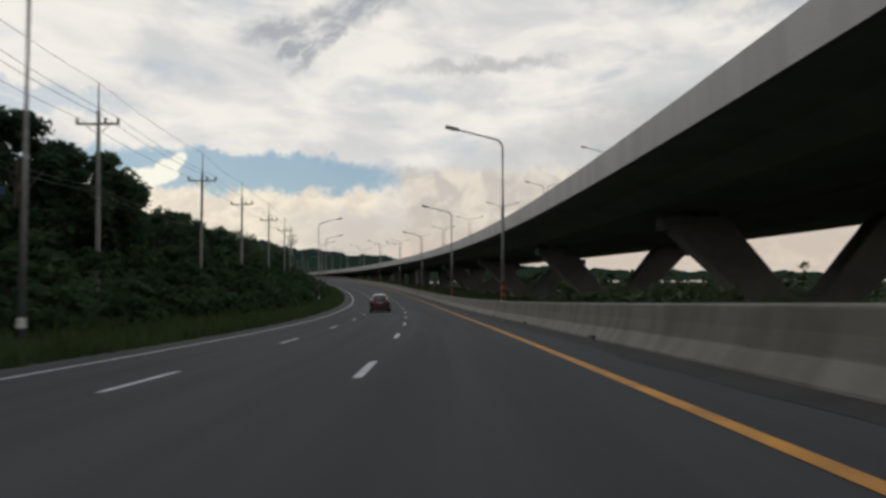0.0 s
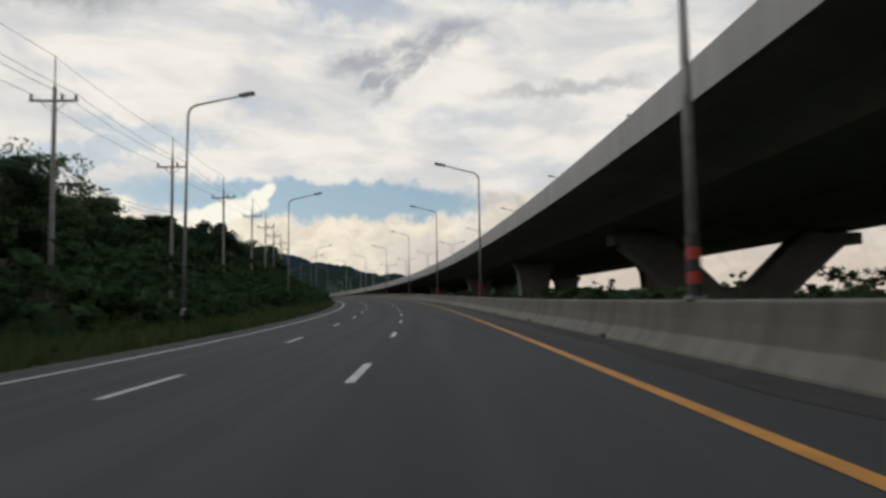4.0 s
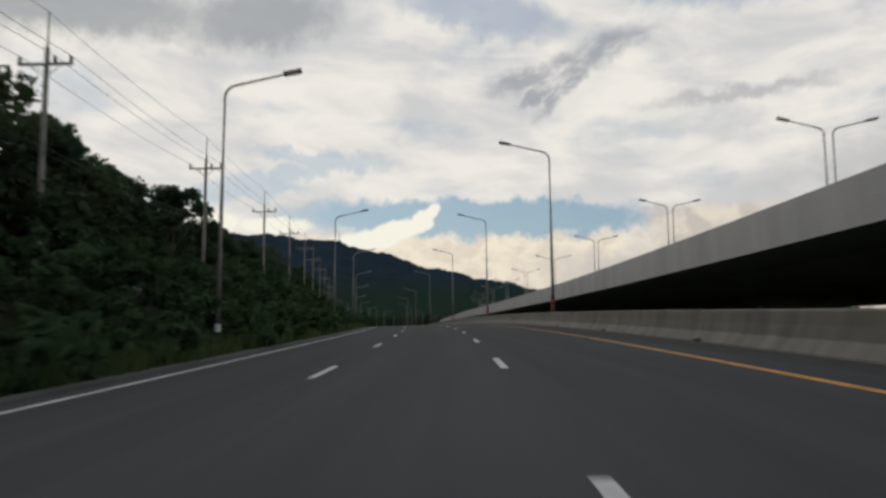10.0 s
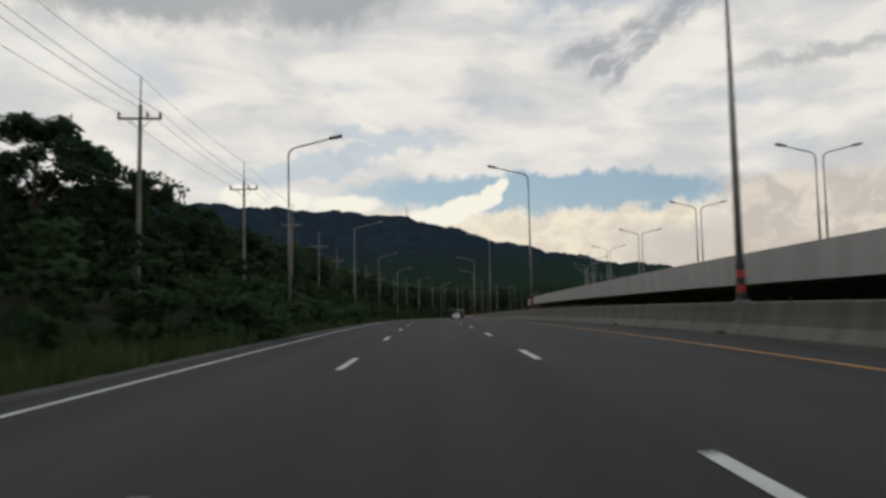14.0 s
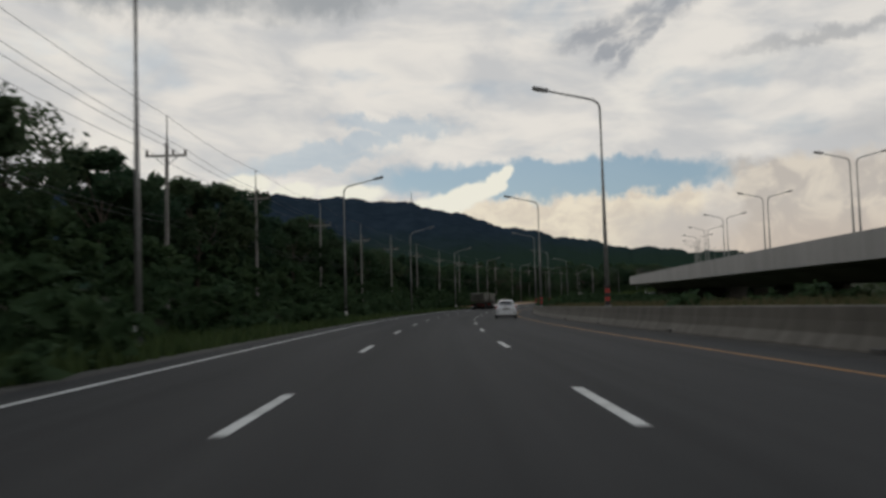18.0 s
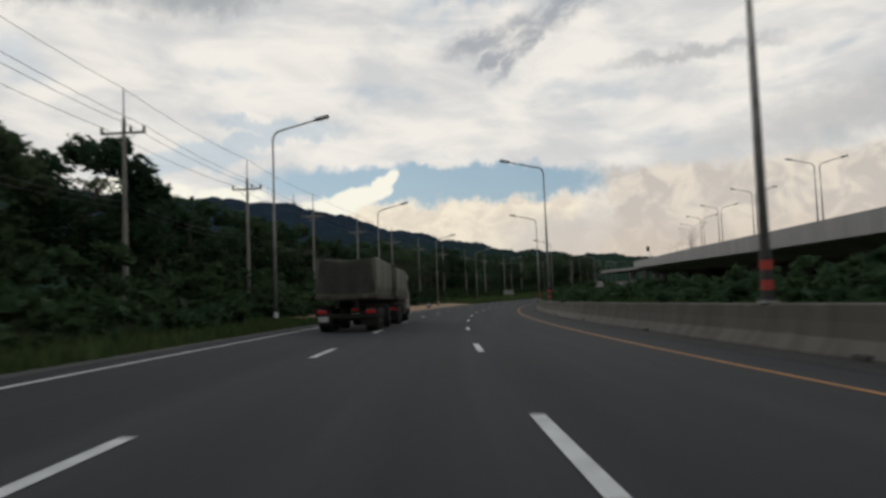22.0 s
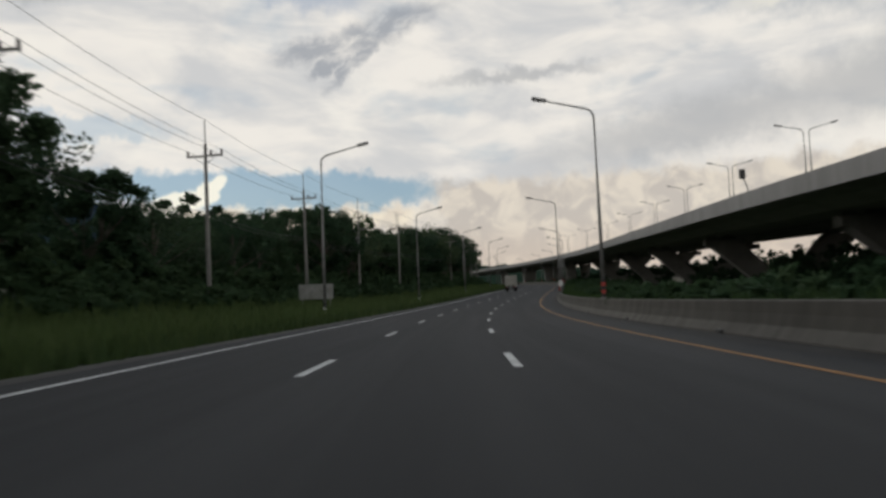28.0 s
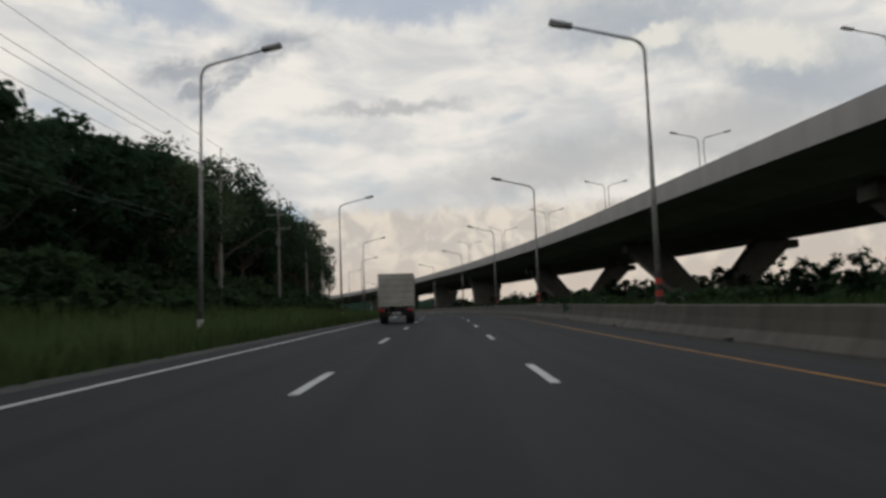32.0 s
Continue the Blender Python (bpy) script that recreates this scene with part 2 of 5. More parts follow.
def shaded_face(m, v0, v1, factor):
    """Shade put into the colour of the upright face, with a ragged lower edge."""
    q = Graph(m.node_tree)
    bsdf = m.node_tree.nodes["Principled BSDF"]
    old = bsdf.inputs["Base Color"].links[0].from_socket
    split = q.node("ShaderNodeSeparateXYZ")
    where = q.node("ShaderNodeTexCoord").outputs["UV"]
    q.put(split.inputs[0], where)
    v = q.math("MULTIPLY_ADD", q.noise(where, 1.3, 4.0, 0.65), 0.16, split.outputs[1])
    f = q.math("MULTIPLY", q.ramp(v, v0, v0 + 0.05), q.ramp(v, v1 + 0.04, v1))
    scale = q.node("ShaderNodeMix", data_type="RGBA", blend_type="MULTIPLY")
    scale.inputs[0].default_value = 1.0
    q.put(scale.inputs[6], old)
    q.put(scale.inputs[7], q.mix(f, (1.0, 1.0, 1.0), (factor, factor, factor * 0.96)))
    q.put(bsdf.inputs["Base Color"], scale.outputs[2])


def leaf(name, base, second, rough=0.7, scale=0.35):
    """Foliage: colour changes from clump to clump and from leaf to leaf."""
    m = bpy.data.materials.new(name)
    m.use_nodes = True
    q = Graph(m.node_tree)
    bsdf = m.node_tree.nodes["Principled BSDF"]
    geo = q.node("ShaderNodeNewGeometry")
    where = q.node("ShaderNodeTexCoord").outputs["Object"]
    broad = q.noise(where, scale, 3.0, 0.6)
    rnd = geo.outputs["Random Per Island"]
    thing = q.node("ShaderNodeObjectInfo").outputs["Random"]
    f = q.math("ADD", q.math("MULTIPLY", broad, 0.6), q.math("ADD", q.math("MULTIPLY", rnd, 0.14), q.math("MULTIPLY", thing, 0.35)))
    c = q.mix(q.ramp(f, 0.35, 1.0), base, second)
    q.put(bsdf.inputs["Base Color"], c)
    bsdf.inputs["Roughness"].default_value = rough
    bsdf.inputs["Specular IOR Level"].default_value = 0.08
    thin = q.node("ShaderNodeBsdfTranslucent")
    q.put(thin.inputs["Color"], c)
    both = q.node("ShaderNodeMixShader")
    both.inputs[0].default_value = 0.38
    q.put(both.inputs[1], bsdf.outputs[0])
    q.put(both.inputs[2], thin.outputs[0])
    q.put(m.node_tree.nodes["Material Output"].inputs["Surface"], both.outputs[0])
    return m


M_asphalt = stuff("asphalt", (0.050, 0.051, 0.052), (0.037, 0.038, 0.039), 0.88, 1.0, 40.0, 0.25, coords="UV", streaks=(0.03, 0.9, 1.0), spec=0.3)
M_shoulder = stuff("gravelly_shoulder", (0.062, 0.059, 0.052), (0.042, 0.040, 0.035), 0.95, 0.6, 25.0, 0.4, coords="UV")
M_dirt = stuff("gutter_grit", (0.030, 0.028, 0.025), (0.018, 0.017, 0.016), 0.97, 1.2, 30.0, 0.6, coords="UV")
M_white = stuff("road_paint_white", (0.62, 0.62, 0.60), (0.42, 0.42, 0.40), 0.7, 2.0, 30.0, 0.1)
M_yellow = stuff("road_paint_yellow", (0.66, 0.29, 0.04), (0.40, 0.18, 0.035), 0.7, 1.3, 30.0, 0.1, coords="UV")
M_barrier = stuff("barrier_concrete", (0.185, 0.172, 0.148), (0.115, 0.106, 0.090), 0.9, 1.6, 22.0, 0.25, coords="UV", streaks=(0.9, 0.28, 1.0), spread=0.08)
M_deck = stuff("viaduct_concrete", (0.345, 0.345, 0.34), (0.285, 0.285, 0.28), 0.85, 0.5, 14.0, 0.12, coords="UV", streaks=(1.2, 0.15, 1.0))
M_soffit = stuff("soffit_concrete", (0.45, 0.45, 0.44), (0.34, 0.34, 0.33), 0.92, 0.3, 9.0, 0.12)
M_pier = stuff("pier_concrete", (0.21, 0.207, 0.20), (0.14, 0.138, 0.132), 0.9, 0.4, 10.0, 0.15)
M_sheet = stuff("pale_sheet_roof", (0.42, 0.43, 0.42), (0.25, 0.24, 0.22), 0.6, 0.8, 20.0, 0.1)
M_galv = stuff("galvanised_steel", (0.31, 0.31, 0.305), (0.20, 0.20, 0.195), 0.55, 2.0, 40.0, 0.05, metal=0.6)
M_lamp = stuff("lamp_housing", (0.20, 0.20, 0.20), (0.13, 0.13, 0.13), 0.5, 4.0, 40.0, 0.05)
M_lens = stuff("lamp_glass", (0.55, 0.55, 0.52), (0.4, 0.4, 0.38), 0.2, 4.0, 40.0, 0.0)
M_black = stuff("black_paint", (0.018, 0.018, 0.018), (0.03, 0.03, 0.03), 0.6, 3.0, 40.0, 0.05)
M_redband = stuff("red_reflective_band", (0.44, 0.040, 0.028), (0.26, 0.035, 0.025), 0.45, 3.0, 40.0, 0.02)
M_whiteband = stuff("white_reflective_band", (0.7, 0.7, 0.68), (0.5, 0.5, 0.48), 0.5, 3.0, 40.0, 0.02)
M_post = stuff("pole_concrete", (0.25, 0.24, 0.22), (0.16, 0.155, 0.14), 0.9, 1.2, 25.0, 0.15)
M_insul = stuff("brown_porcelain", (0.06, 0.035, 0.025), (0.04, 0.03, 0.02), 0.3, 6.0, 40.0, 0.0)
M_wire = stuff("cable_black", (0.03, 0.03, 0.032), (0.04, 0.04, 0.04), 0.6, 1.0, 10.0, 0.0)
M_ground = stuff("rough_grass_ground", (0.021, 0.033, 0.013), (0.027, 0.028, 0.016), 1.0, 0.12, 3.0, 0.4, spec=0.1)
M_sand = stuff("orange_sand", (0.42, 0.27, 0.15), (0.30, 0.19, 0.11), 1.0, 0.5, 10.0, 0.4)
M_grass = leaf("grass_blades", (0.038, 0.068, 0.024), (0.085, 0.110, 0.042))
M_tallgrass = leaf("tall_grass", (0.070, 0.105, 0.036), (0.140, 0.160, 0.068))
M_drygrass = leaf("dry_grass", (0.095, 0.085, 0.045), (0.150, 0.130, 0.075))
M_leaf = leaf("leaves_dark", (0.027, 0.054, 0.030), (0.060, 0.098, 0.046))
M_leaf2 = leaf("leaves_olive", (0.037, 0.062, 0.033), (0.082, 0.110, 0.054))
M_shrub = leaf("shrub_leaves", (0.032, 0.062, 0.031), (0.074, 0.112, 0.050))
M_bark = stuff("bark", (0.11, 0.09, 0.07), (0.06, 0.05, 0.04), 0.95, 2.0, 20.0, 0.4)
# distance haze is put into the ridge's bluish base colour
M_hill = stuff("hazed_wooded_mountain", (0.028, 0.043, 0.060), (0.016, 0.027, 0.040), 1.0, 0.014, 0.09, 0.6, spec=0.0)
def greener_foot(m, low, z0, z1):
    """The lower slopes are nearer and carry green wood; the ridge keeps its painted-in haze blue."""
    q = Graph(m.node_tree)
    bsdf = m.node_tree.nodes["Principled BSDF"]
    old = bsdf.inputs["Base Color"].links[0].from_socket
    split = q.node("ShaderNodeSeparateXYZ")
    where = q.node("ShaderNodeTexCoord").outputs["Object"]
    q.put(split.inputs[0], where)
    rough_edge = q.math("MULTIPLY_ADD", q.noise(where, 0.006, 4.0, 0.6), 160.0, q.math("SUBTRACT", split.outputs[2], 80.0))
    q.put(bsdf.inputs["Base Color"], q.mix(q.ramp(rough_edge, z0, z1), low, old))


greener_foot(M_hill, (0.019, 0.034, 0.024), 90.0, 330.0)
M_tarp = stuff("grey_green_tarpaulin", (0.104, 0.105, 0.084), (0.060, 0.061, 0.049), 0.75, 1.1, 14.0, 0.35, streaks=(1.0, 1.6, 0.35))
M_boxgrey = stuff("cargo_box_paint", (0.42, 0.40, 0.35), (0.30, 0.285, 0.25), 0.6, 1.0, 20.0, 0.05)
M_bed = stuff("worn_bed_rim", (0.11, 0.10, 0.08), (0.030, 0.027, 0.023), 0.85, 2.2, 20.0, 0.1, spec=0.2)
M_truckrim = stuff("dusty_truck_rim", (0.085, 0.080, 0.072), (0.045, 0.042, 0.038), 0.8, 5.0, 30.0, 0.05, spec=0.2)
M_chassis = stuff("truck_chassis", (0.014, 0.013, 0.012), (0.024, 0.022, 0.019), 0.85, 2.0, 30.0, 0.1, spec=0.2)
M_cab = stuff("cab_paint", (0.29, 0.28, 0.255), (0.17, 0.16, 0.145), 0.55, 1.4, 20.0, 0.03, coat=0.2)
M_tyre = stuff("tyre_rubber", (0.014, 0.014, 0.014), (0.022, 0.021, 0.020), 0.9, 6.0, 60.0, 0.2, spec=0.2)
M_rim = stuff("alloy_rim", (0.40, 0.40, 0.41), (0.25, 0.25, 0.25), 0.35, 6.0, 40.0, 0.0, metal=0.7)
M_redcar = stuff("dark_red_car_paint", (0.070, 0.005, 0.010), (0.050, 0.004, 0.008), 0.3, 0.8, 80.0, 0.0, metal=0.3, coat=0.8)
M_whitecar = stuff("white_car_paint", (0.72, 0.73, 0.75), (0.66, 0.67, 0.69), 0.35, 0.8, 80.0, 0.0, coat=0.8)
M_glass = stuff("tinted_glass", (0.018, 0.022, 0.028), (0.025, 0.03, 0.036), 0.08, 2.0, 40.0, 0.0, spec=0.8)
M_tail = stuff("tail_lamp_red", (0.42, 0.02, 0.02), (0.30, 0.02, 0.02), 0.2, 8.0, 60.0, 0.0, coat=0.8)
M_taildark = stuff("tail_lamp_dark_red", (0.10, 0.008, 0.010), (0.06, 0.006, 0.008), 0.15, 8.0, 60.0, 0.0, coat=1.0)
M_plate = stuff("number_plate", (0.40, 0.40, 0.39), (0.30, 0.30, 0.29), 0.5, 8.0, 60.0, 0.0)
M_trim = stuff("black_plastic", (0.015, 0.015, 0.016), (0.022, 0.022, 0.022), 0.7, 8.0, 60.0, 0.05, spec=0.25)
M_chrome = stuff("chrome", (0.7, 0.7, 0.7), (0.55, 0.55, 0.55), 0.15, 8.0, 60.0, 0.0, metal=1.0)
M_board = stuff("weathered_board", (0.30, 0.30, 0.28), (0.20, 0.20, 0.18), 0.8, 1.5, 20.0, 0.1)
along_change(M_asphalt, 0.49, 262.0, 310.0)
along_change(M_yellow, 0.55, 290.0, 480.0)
# upright face painted darker than the sloping toe, as less sky reaches it
shaded_face(M_barrier, 0.46, 1.02, 0.66)
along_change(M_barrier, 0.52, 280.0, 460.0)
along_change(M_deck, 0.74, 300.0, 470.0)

# ---- the road's line: metres along it, heading and slope in degrees ----
ROAD = [
        (-72, 24.11, -2.04), (0, 20.11, -1.84), (36, 17.93, -1.32), (72, 15.72, -0.37), (108, 13.61, 0.33), (144, 11.06, 1.03), (180, 8.62, 1.34), 
        (216, 6.01, 1.34), (252, 3.76, 1.3), (288, 1.2, 1.14), (324, -1.12, 0.84), (360, -3.59, 0.36), (396, -5.44, -0.28), (432, -6.18, -0.87), 
        (468, -6.55, -1.18), (504, -5.63, -1.26), (540, -2.47, -1.22), (576, 1.54, -1.06), (612, 4.96, -0.84), (648, 8.86, -0.73), (684, 12.27, -0.46), 
        (720, 15.63, -0.53), (756, 19.75, -0.47), (792, 23.38, 0.26), (828, 26.85, 1.24), (864, 27.85, 1.34), (900, 26.15, 0.94), (980, 17.85, 0.9), 
        (1100, 4.85, 0.2), (1400, -13.15, 0)]

STEP = 2.0
S0, S1 = -60.0, 1300.0
_n = int((S1 - S0) / STEP) + 1
_s = S0 + STEP * np.arange(_n)
_k = np.array([r[0] for r in ROAD], float)


def _smooth_table(col):
    v = np.interp(_s, _k, np.array([r[col] for r in ROAD], float))
    w = np.hanning(15)
    return np.convolve(np.pad(v, 7, mode="edge"), w / w.sum(), "valid")


_h, _g = np.radians(_smooth_table(1)), np.tan(np.radians(_smooth_table(2)))
_i0 = int(round((0 - S0) / STEP))


def _integrate(rate, at0):
    c = np.concatenate([[0], np.cumsum((rate[1:] + rate[:-1]) / 2 * STEP)])
    return c - c[_i0] + at0


_x, _y, _z = _integrate(np.sin(_h), -1.549), _integrate(np.cos(_h), 0.567), _integrate(_g, 0.0)


def heading(s):
    return float(np.interp(s, _s, _h))


def road_z(s):
    return float(np.interp(s, _s, _z))


def crossfall(s):
    """How much the carriageway rises to the right, per metre."""
    return float(np.interp(s, [0, 330, 400, 480, 560, 860, 950], [0.03, 0.03, 0.02, 0.0, -0.015, -0.015, 0.01]))


def at(s, d, z=0.0):
    """The place s metres along the road, d to the right of the line between the two right lanes, z above the road's level."""
    a = heading(s)
    return Vector((float(np.interp(s, _s, _x)) + d * math.cos(a), float(np.interp(s, _s, _y)) - d * math.sin(a), road_z(s) + z))


def cam_d(s):
    """Where the driven lane lies; the carriageway tilts about this line."""
    return float(np.interp(s, [0, 165, 245, 300, 400, 600, 640, 730, 830], [1.6, 1.5, 0.1, -1.5, -1.6, -0.7, -0.4, -1.0, -1.5]))


def tilt_z(s, d):
    return crossfall(s) * (max(-9.0, min(7.0, d)) - cam_d(s))


def on(s, d, z=0.0):
    """On the tilted carriageway."""
    return at(s, d, z + tilt_z(s, d))


def stand(s, d, z=0.0, turn=0.0):
    """A pose at that place with y along the road."""
    p = at(s, d, z)
    return pose(p.x, p.y, p.z, 0, 0, -math.degrees(heading(s)) + turn)


# ---- building helpers ----
def mesh_ob(name, verts, faces, material, smooth=False):
    me = bpy.data.meshes.new(name)
    me.from_pydata([tuple(v) for v in verts], [], faces)
    for m in material if isinstance(material, (list, tuple)) else [material]:
        me.materials.append(m)
    if smooth:
        me.shade_smooth()
    me.update()
    return new(name, me)


def part(name, bm, material, parent, label="", smooth=False):
    """Links a bmesh as one mesh object under a thing or a part."""
    me = bpy.data.meshes.new(name)
    bm.to_mesh(me)
    bm.free()
    me.materials.append(material)
    if smooth:
        me.shade_smooth()
    ob = new(name, me)
    ob.parent = parent
    return tagged(ob, label)


def share(name, me, parent, m=None):
    ob = new(name, me)
    ob.parent = parent
    if m is not None:
        ob.matrix_basis = m
    return ob


def box(bm, x0, x1, y0, y1, z0, z1, bevel=0.0):
    r = bmesh.ops.create_cube(bm, size=1.0, matrix=Matrix.LocRotScale(((x0 + x1) / 2, (y0 + y1) / 2, (z0 + z1) / 2), None, (abs(x1 - x0), abs(y1 - y0), abs(z1 - z0))))
    if bevel:
        edges = {e for v in r["verts"] for e in v.link_edges}
        bmesh.ops.bevel(bm, geom=list(edges), offset=bevel, segments=2, affect="EDGES", profile=0.7)
    return bm


def tube(bm, pts, radii, sides=8, cap=True):
    """A round bar along the points."""
    rings = []
    pts = [Vector(p) for p in pts]
    for i, p in enumerate(pts):
        a = pts[max(i - 1, 0)]
        b = pts[min(i + 1, len(pts) - 1)]
        q = (b - a).to_track_quat("Z", "Y")
        r = radii[i] if isinstance(radii, (list, tuple)) else radii
        rings.append([bm.verts.new(p + q @ Vector((r * math.cos(2 * math.pi * k / sides), r * math.sin(2 * math.pi * k / sides), 0))) for k in range(sides)])
    for u, v in zip(rings, rings[1:]):
        for k in range(sides):
            bm.faces.new((u[k], u[(k + 1) % sides], v[(k + 1) % sides], v[k]))
    if cap:
        bm.faces.new(rings[0][::-1])
        bm.faces.new(rings[-1])
    return bm


def empty(name, m=None):
    ob = new(name)
    ob.empty_display_size = 0.2
    if m is not None:
        ob.matrix_basis = m
    return ob


def sweep(name, profile, s_from, s_to, step, material, place, closed=True, uv=True):
    """A profile of (d, z) points carried along the road; place(s, d, z) gives the world place."""
    ss = np.linspace(s_from, s_to, max(2, int(round((s_to - s_from) / step)) + 1))
    verts, faces, uvs = [], [], []
    m = len(profile)
    run = [0.0]
    for (d0, z0), (d1, z1) in zip(profile, profile[1:] + profile[:1]):
        run.append(run[-1] + math.hypot(d1 - d0, z1 - z0))
    for s in ss:
        for d, z in profile:
            verts.append(place(s, d, z))
    k = m if closed else m - 1
    for i in range(len(ss) - 1):
        for j in range(k):
            a, b = i * m + j, i * m + (j + 1) % m
            faces.append((a, a + m, b + m, b))
            uvs.append(((ss[i], run[j]), (ss[i + 1], run[j]), (ss[i + 1], run[j + 1]), (ss[i], run[j + 1])))
    if closed:
        faces.append(tuple(range(m))[::1])
        faces.append(tuple(range(len(verts) - m, len(verts)))[::-1])
        uvs.append(tuple((0, 0) for _ in range(m)))
        uvs.append(tuple((0, 0) for _ in range(m)))
    ob = mesh_ob(name, verts, faces, material)
    if uv:
        layer = ob.data.uv_layers.new(name="along")
        flat = [c for f in uvs for p in f for c in p]
        layer.data.foreach_set("uv", flat)
    return ob


# ---- ground and road ----
# How the painted lines and the barrier's foot run along the road.
LINES = [(-60, -6.3, -3.2, 0.4, 4.0, 5.6), (40, -6.0, -3.0, 0.45, 4.0, 5.6), (95, -5.5, -2.6, 0.5, 4.0, 5.6), (185, -5.6, -2.8, 0.3, 4.1, 5.9), (235, -6.2, -3.25, 0.1, 4.0, 5.8), (275, -7.1, -3.65, -0.05, 4.0, 5.8),
         (340, -7.0, -3.75, 0.05, 4.2, 6.1), (420, -7.4, -3.95, -0.1, 4.1, 6.1), (500, -7.3, -3.9, -0.2, 4.0, 6.0), (545, -7.6, -4.1, -0.45, 3.5, 5.6), (590, -7.8, -4.15, -0.6, 3.15, 5.0),
         (660, -7.6, -4.15, -0.6, 3.1, 5.0), (745, -7.2, -3.7, -0.3, 3.8, 5.7), (790, -7.3, -3.75, -0.4, 3.6, 5.5), (840, -6.7, -3.5, -0.15, 3.5, 5.3), (1300, -7.0, -3.5, 0.0, 3.6, 5.4)]
_ls = np.arange(-80, 1320, 4.0)
_lw = np.hanning(13) / np.hanning(13).sum()
_lt = [np.convolve(np.pad(np.interp(_ls, [r[0] for r in LINES], [r[c] for r in LINES]), 6, mode="edge"), _lw, "valid") for c in range(1, 6)]


def line_d(which, s):
    return float(np.interp(s, _ls, _lt["edge inner lane median barrier".split().index(which)]))


def edge_l(s):
    return line_d("edge", s) - 1.2


def edge_r(s):
    return line_d("barrier", s) + 0.66


SE = 1180.0


def left_z(s, d):
    """Height of the land left of the road above its level."""
    hill = float(np.interp(s, [-60, 420, 520, 640, 1300], [1.0, 1.0, 0.75, 0.35, 0.3]))
    x = edge_l(s) - d
    return float(np.interp(x, [0.0, 0.8, 4, 7.5, 11.5, 21.5, 52, 132], [0.0, -0.12, -0.1, 0.5, 1.4, 3.4 * hill, 9.0 * hill, 20.0 * hill]))


def right_z(s, d):
    drop = float(np.interp(s, [-60, 150, 260, 480, 560, 1300], [-0.2, -0.4, -1.2, -0.4, 0.1, 0.0]))
    return float(np.interp(d - edge_r(s), [0, 0.5, 3, 14, 54, 154], [0.02, 0.3, 0.3, drop, drop - 1.2, drop - 3.0]))


def land(s, d, z=0.0):
    if d <= edge_l(s) + 0.01:
        return at(s, d, left_z(s, d) + tilt_z(s, edge_l(s)) * float(np.interp(edge_l(s) - d, [0, 6], [1, 0])) + z)
    return at(s, d, right_z(s, d) + tilt_z(s, edge_r(s)) * float(np.interp(d - edge_r(s), [0, 6], [1, 0])) + z)


def road_place(s, f, z):
    """f from 0 at the left rim of the asphalt to 1 under the barrier."""
    return on(s, edge_l(s) * (1 - f) + (edge_r(s) - 0.1) * f, z)


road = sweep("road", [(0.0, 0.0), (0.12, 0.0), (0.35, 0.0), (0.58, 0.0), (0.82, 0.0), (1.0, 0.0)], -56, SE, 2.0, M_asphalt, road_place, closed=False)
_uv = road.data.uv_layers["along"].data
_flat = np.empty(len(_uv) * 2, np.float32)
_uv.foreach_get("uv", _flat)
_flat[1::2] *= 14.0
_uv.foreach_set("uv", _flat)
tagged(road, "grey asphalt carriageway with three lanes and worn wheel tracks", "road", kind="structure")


def make_ground():
    """One sheet of land: under the road, up the wooded bank, out under the viaduct and on to the horizon."""
    lefts = [-140, -90, -60, -40, -30, -24, -20, -17, -14.5, -12.6]
    near = [-3.2, -2.0, -0.8, 0.0]
    rights = [0.0, 0.5, 2, 4, 8, 14, 24, 39, 64, 104, 154]
    ss = np.arange(-58, 1281, 6.0)
    verts, faces = [], []
    rnd = random.Random(5)
    for s in ss:
        e, r = edge_l(s), edge_r(s)
        row = [land(s, d) for d in lefts] + [land(s, e + q) for q in near] + [on(s, e + 0.1, -0.35), on(s, r - 0.2, -0.35)] + [land(s, r + q) for q in rights]
        for k, p in enumerate(row):
            if k < 9 or k > 20:
                p.z += rnd.uniform(-0.2, 0.2)
            verts.append(p)
    m = len(row)
    for i in range(len(ss) - 1):
        for j in range(m - 1):
            a = i * m + j
            faces.append((a, a + m, a + m + 1, a + 1))
    # the far land round it
    rim = [i * m for i in range(len(ss))] + [(len(ss) - 1) * m + j for j in range(1, m)] + [i * m + m - 1 for i in range(len(ss) - 2, -1, -1)] + list(range(m - 2, 0, -1))
    last = rim
    for k, r in enumerate((400.0, 1400.0, 4600.0)):
        ring = []
        for q in rim:
            v = Vector(verts[q])
            out = Vector((v.x - 40, v.y - 560, 0))
            far = Vector((40, 560, 0)) + out.normalized() * (out.length + r)
            ring.append(len(verts))
            verts.append((far.x, far.y, min(v.z, 3.0) if k == 0 else -4.0))
        n = len(rim)
        for q in range(n):
            faces.append((last[q], last[(q + 1) % n], ring[(q + 1) % n], ring[q]))
        last = ring
    ob = mesh_ob("ground", verts, faces, M_ground)
    bm = bmesh.new()
    bm.from_mesh(ob.data)
    bmesh.ops.recalc_face_normals(bm, faces=bm.faces)
    bm.to_mesh(ob.data)
    bm.free()
    return tagged(ob, "rough green land with grass, bank and fields", "ground", kind="structure")


make_ground()

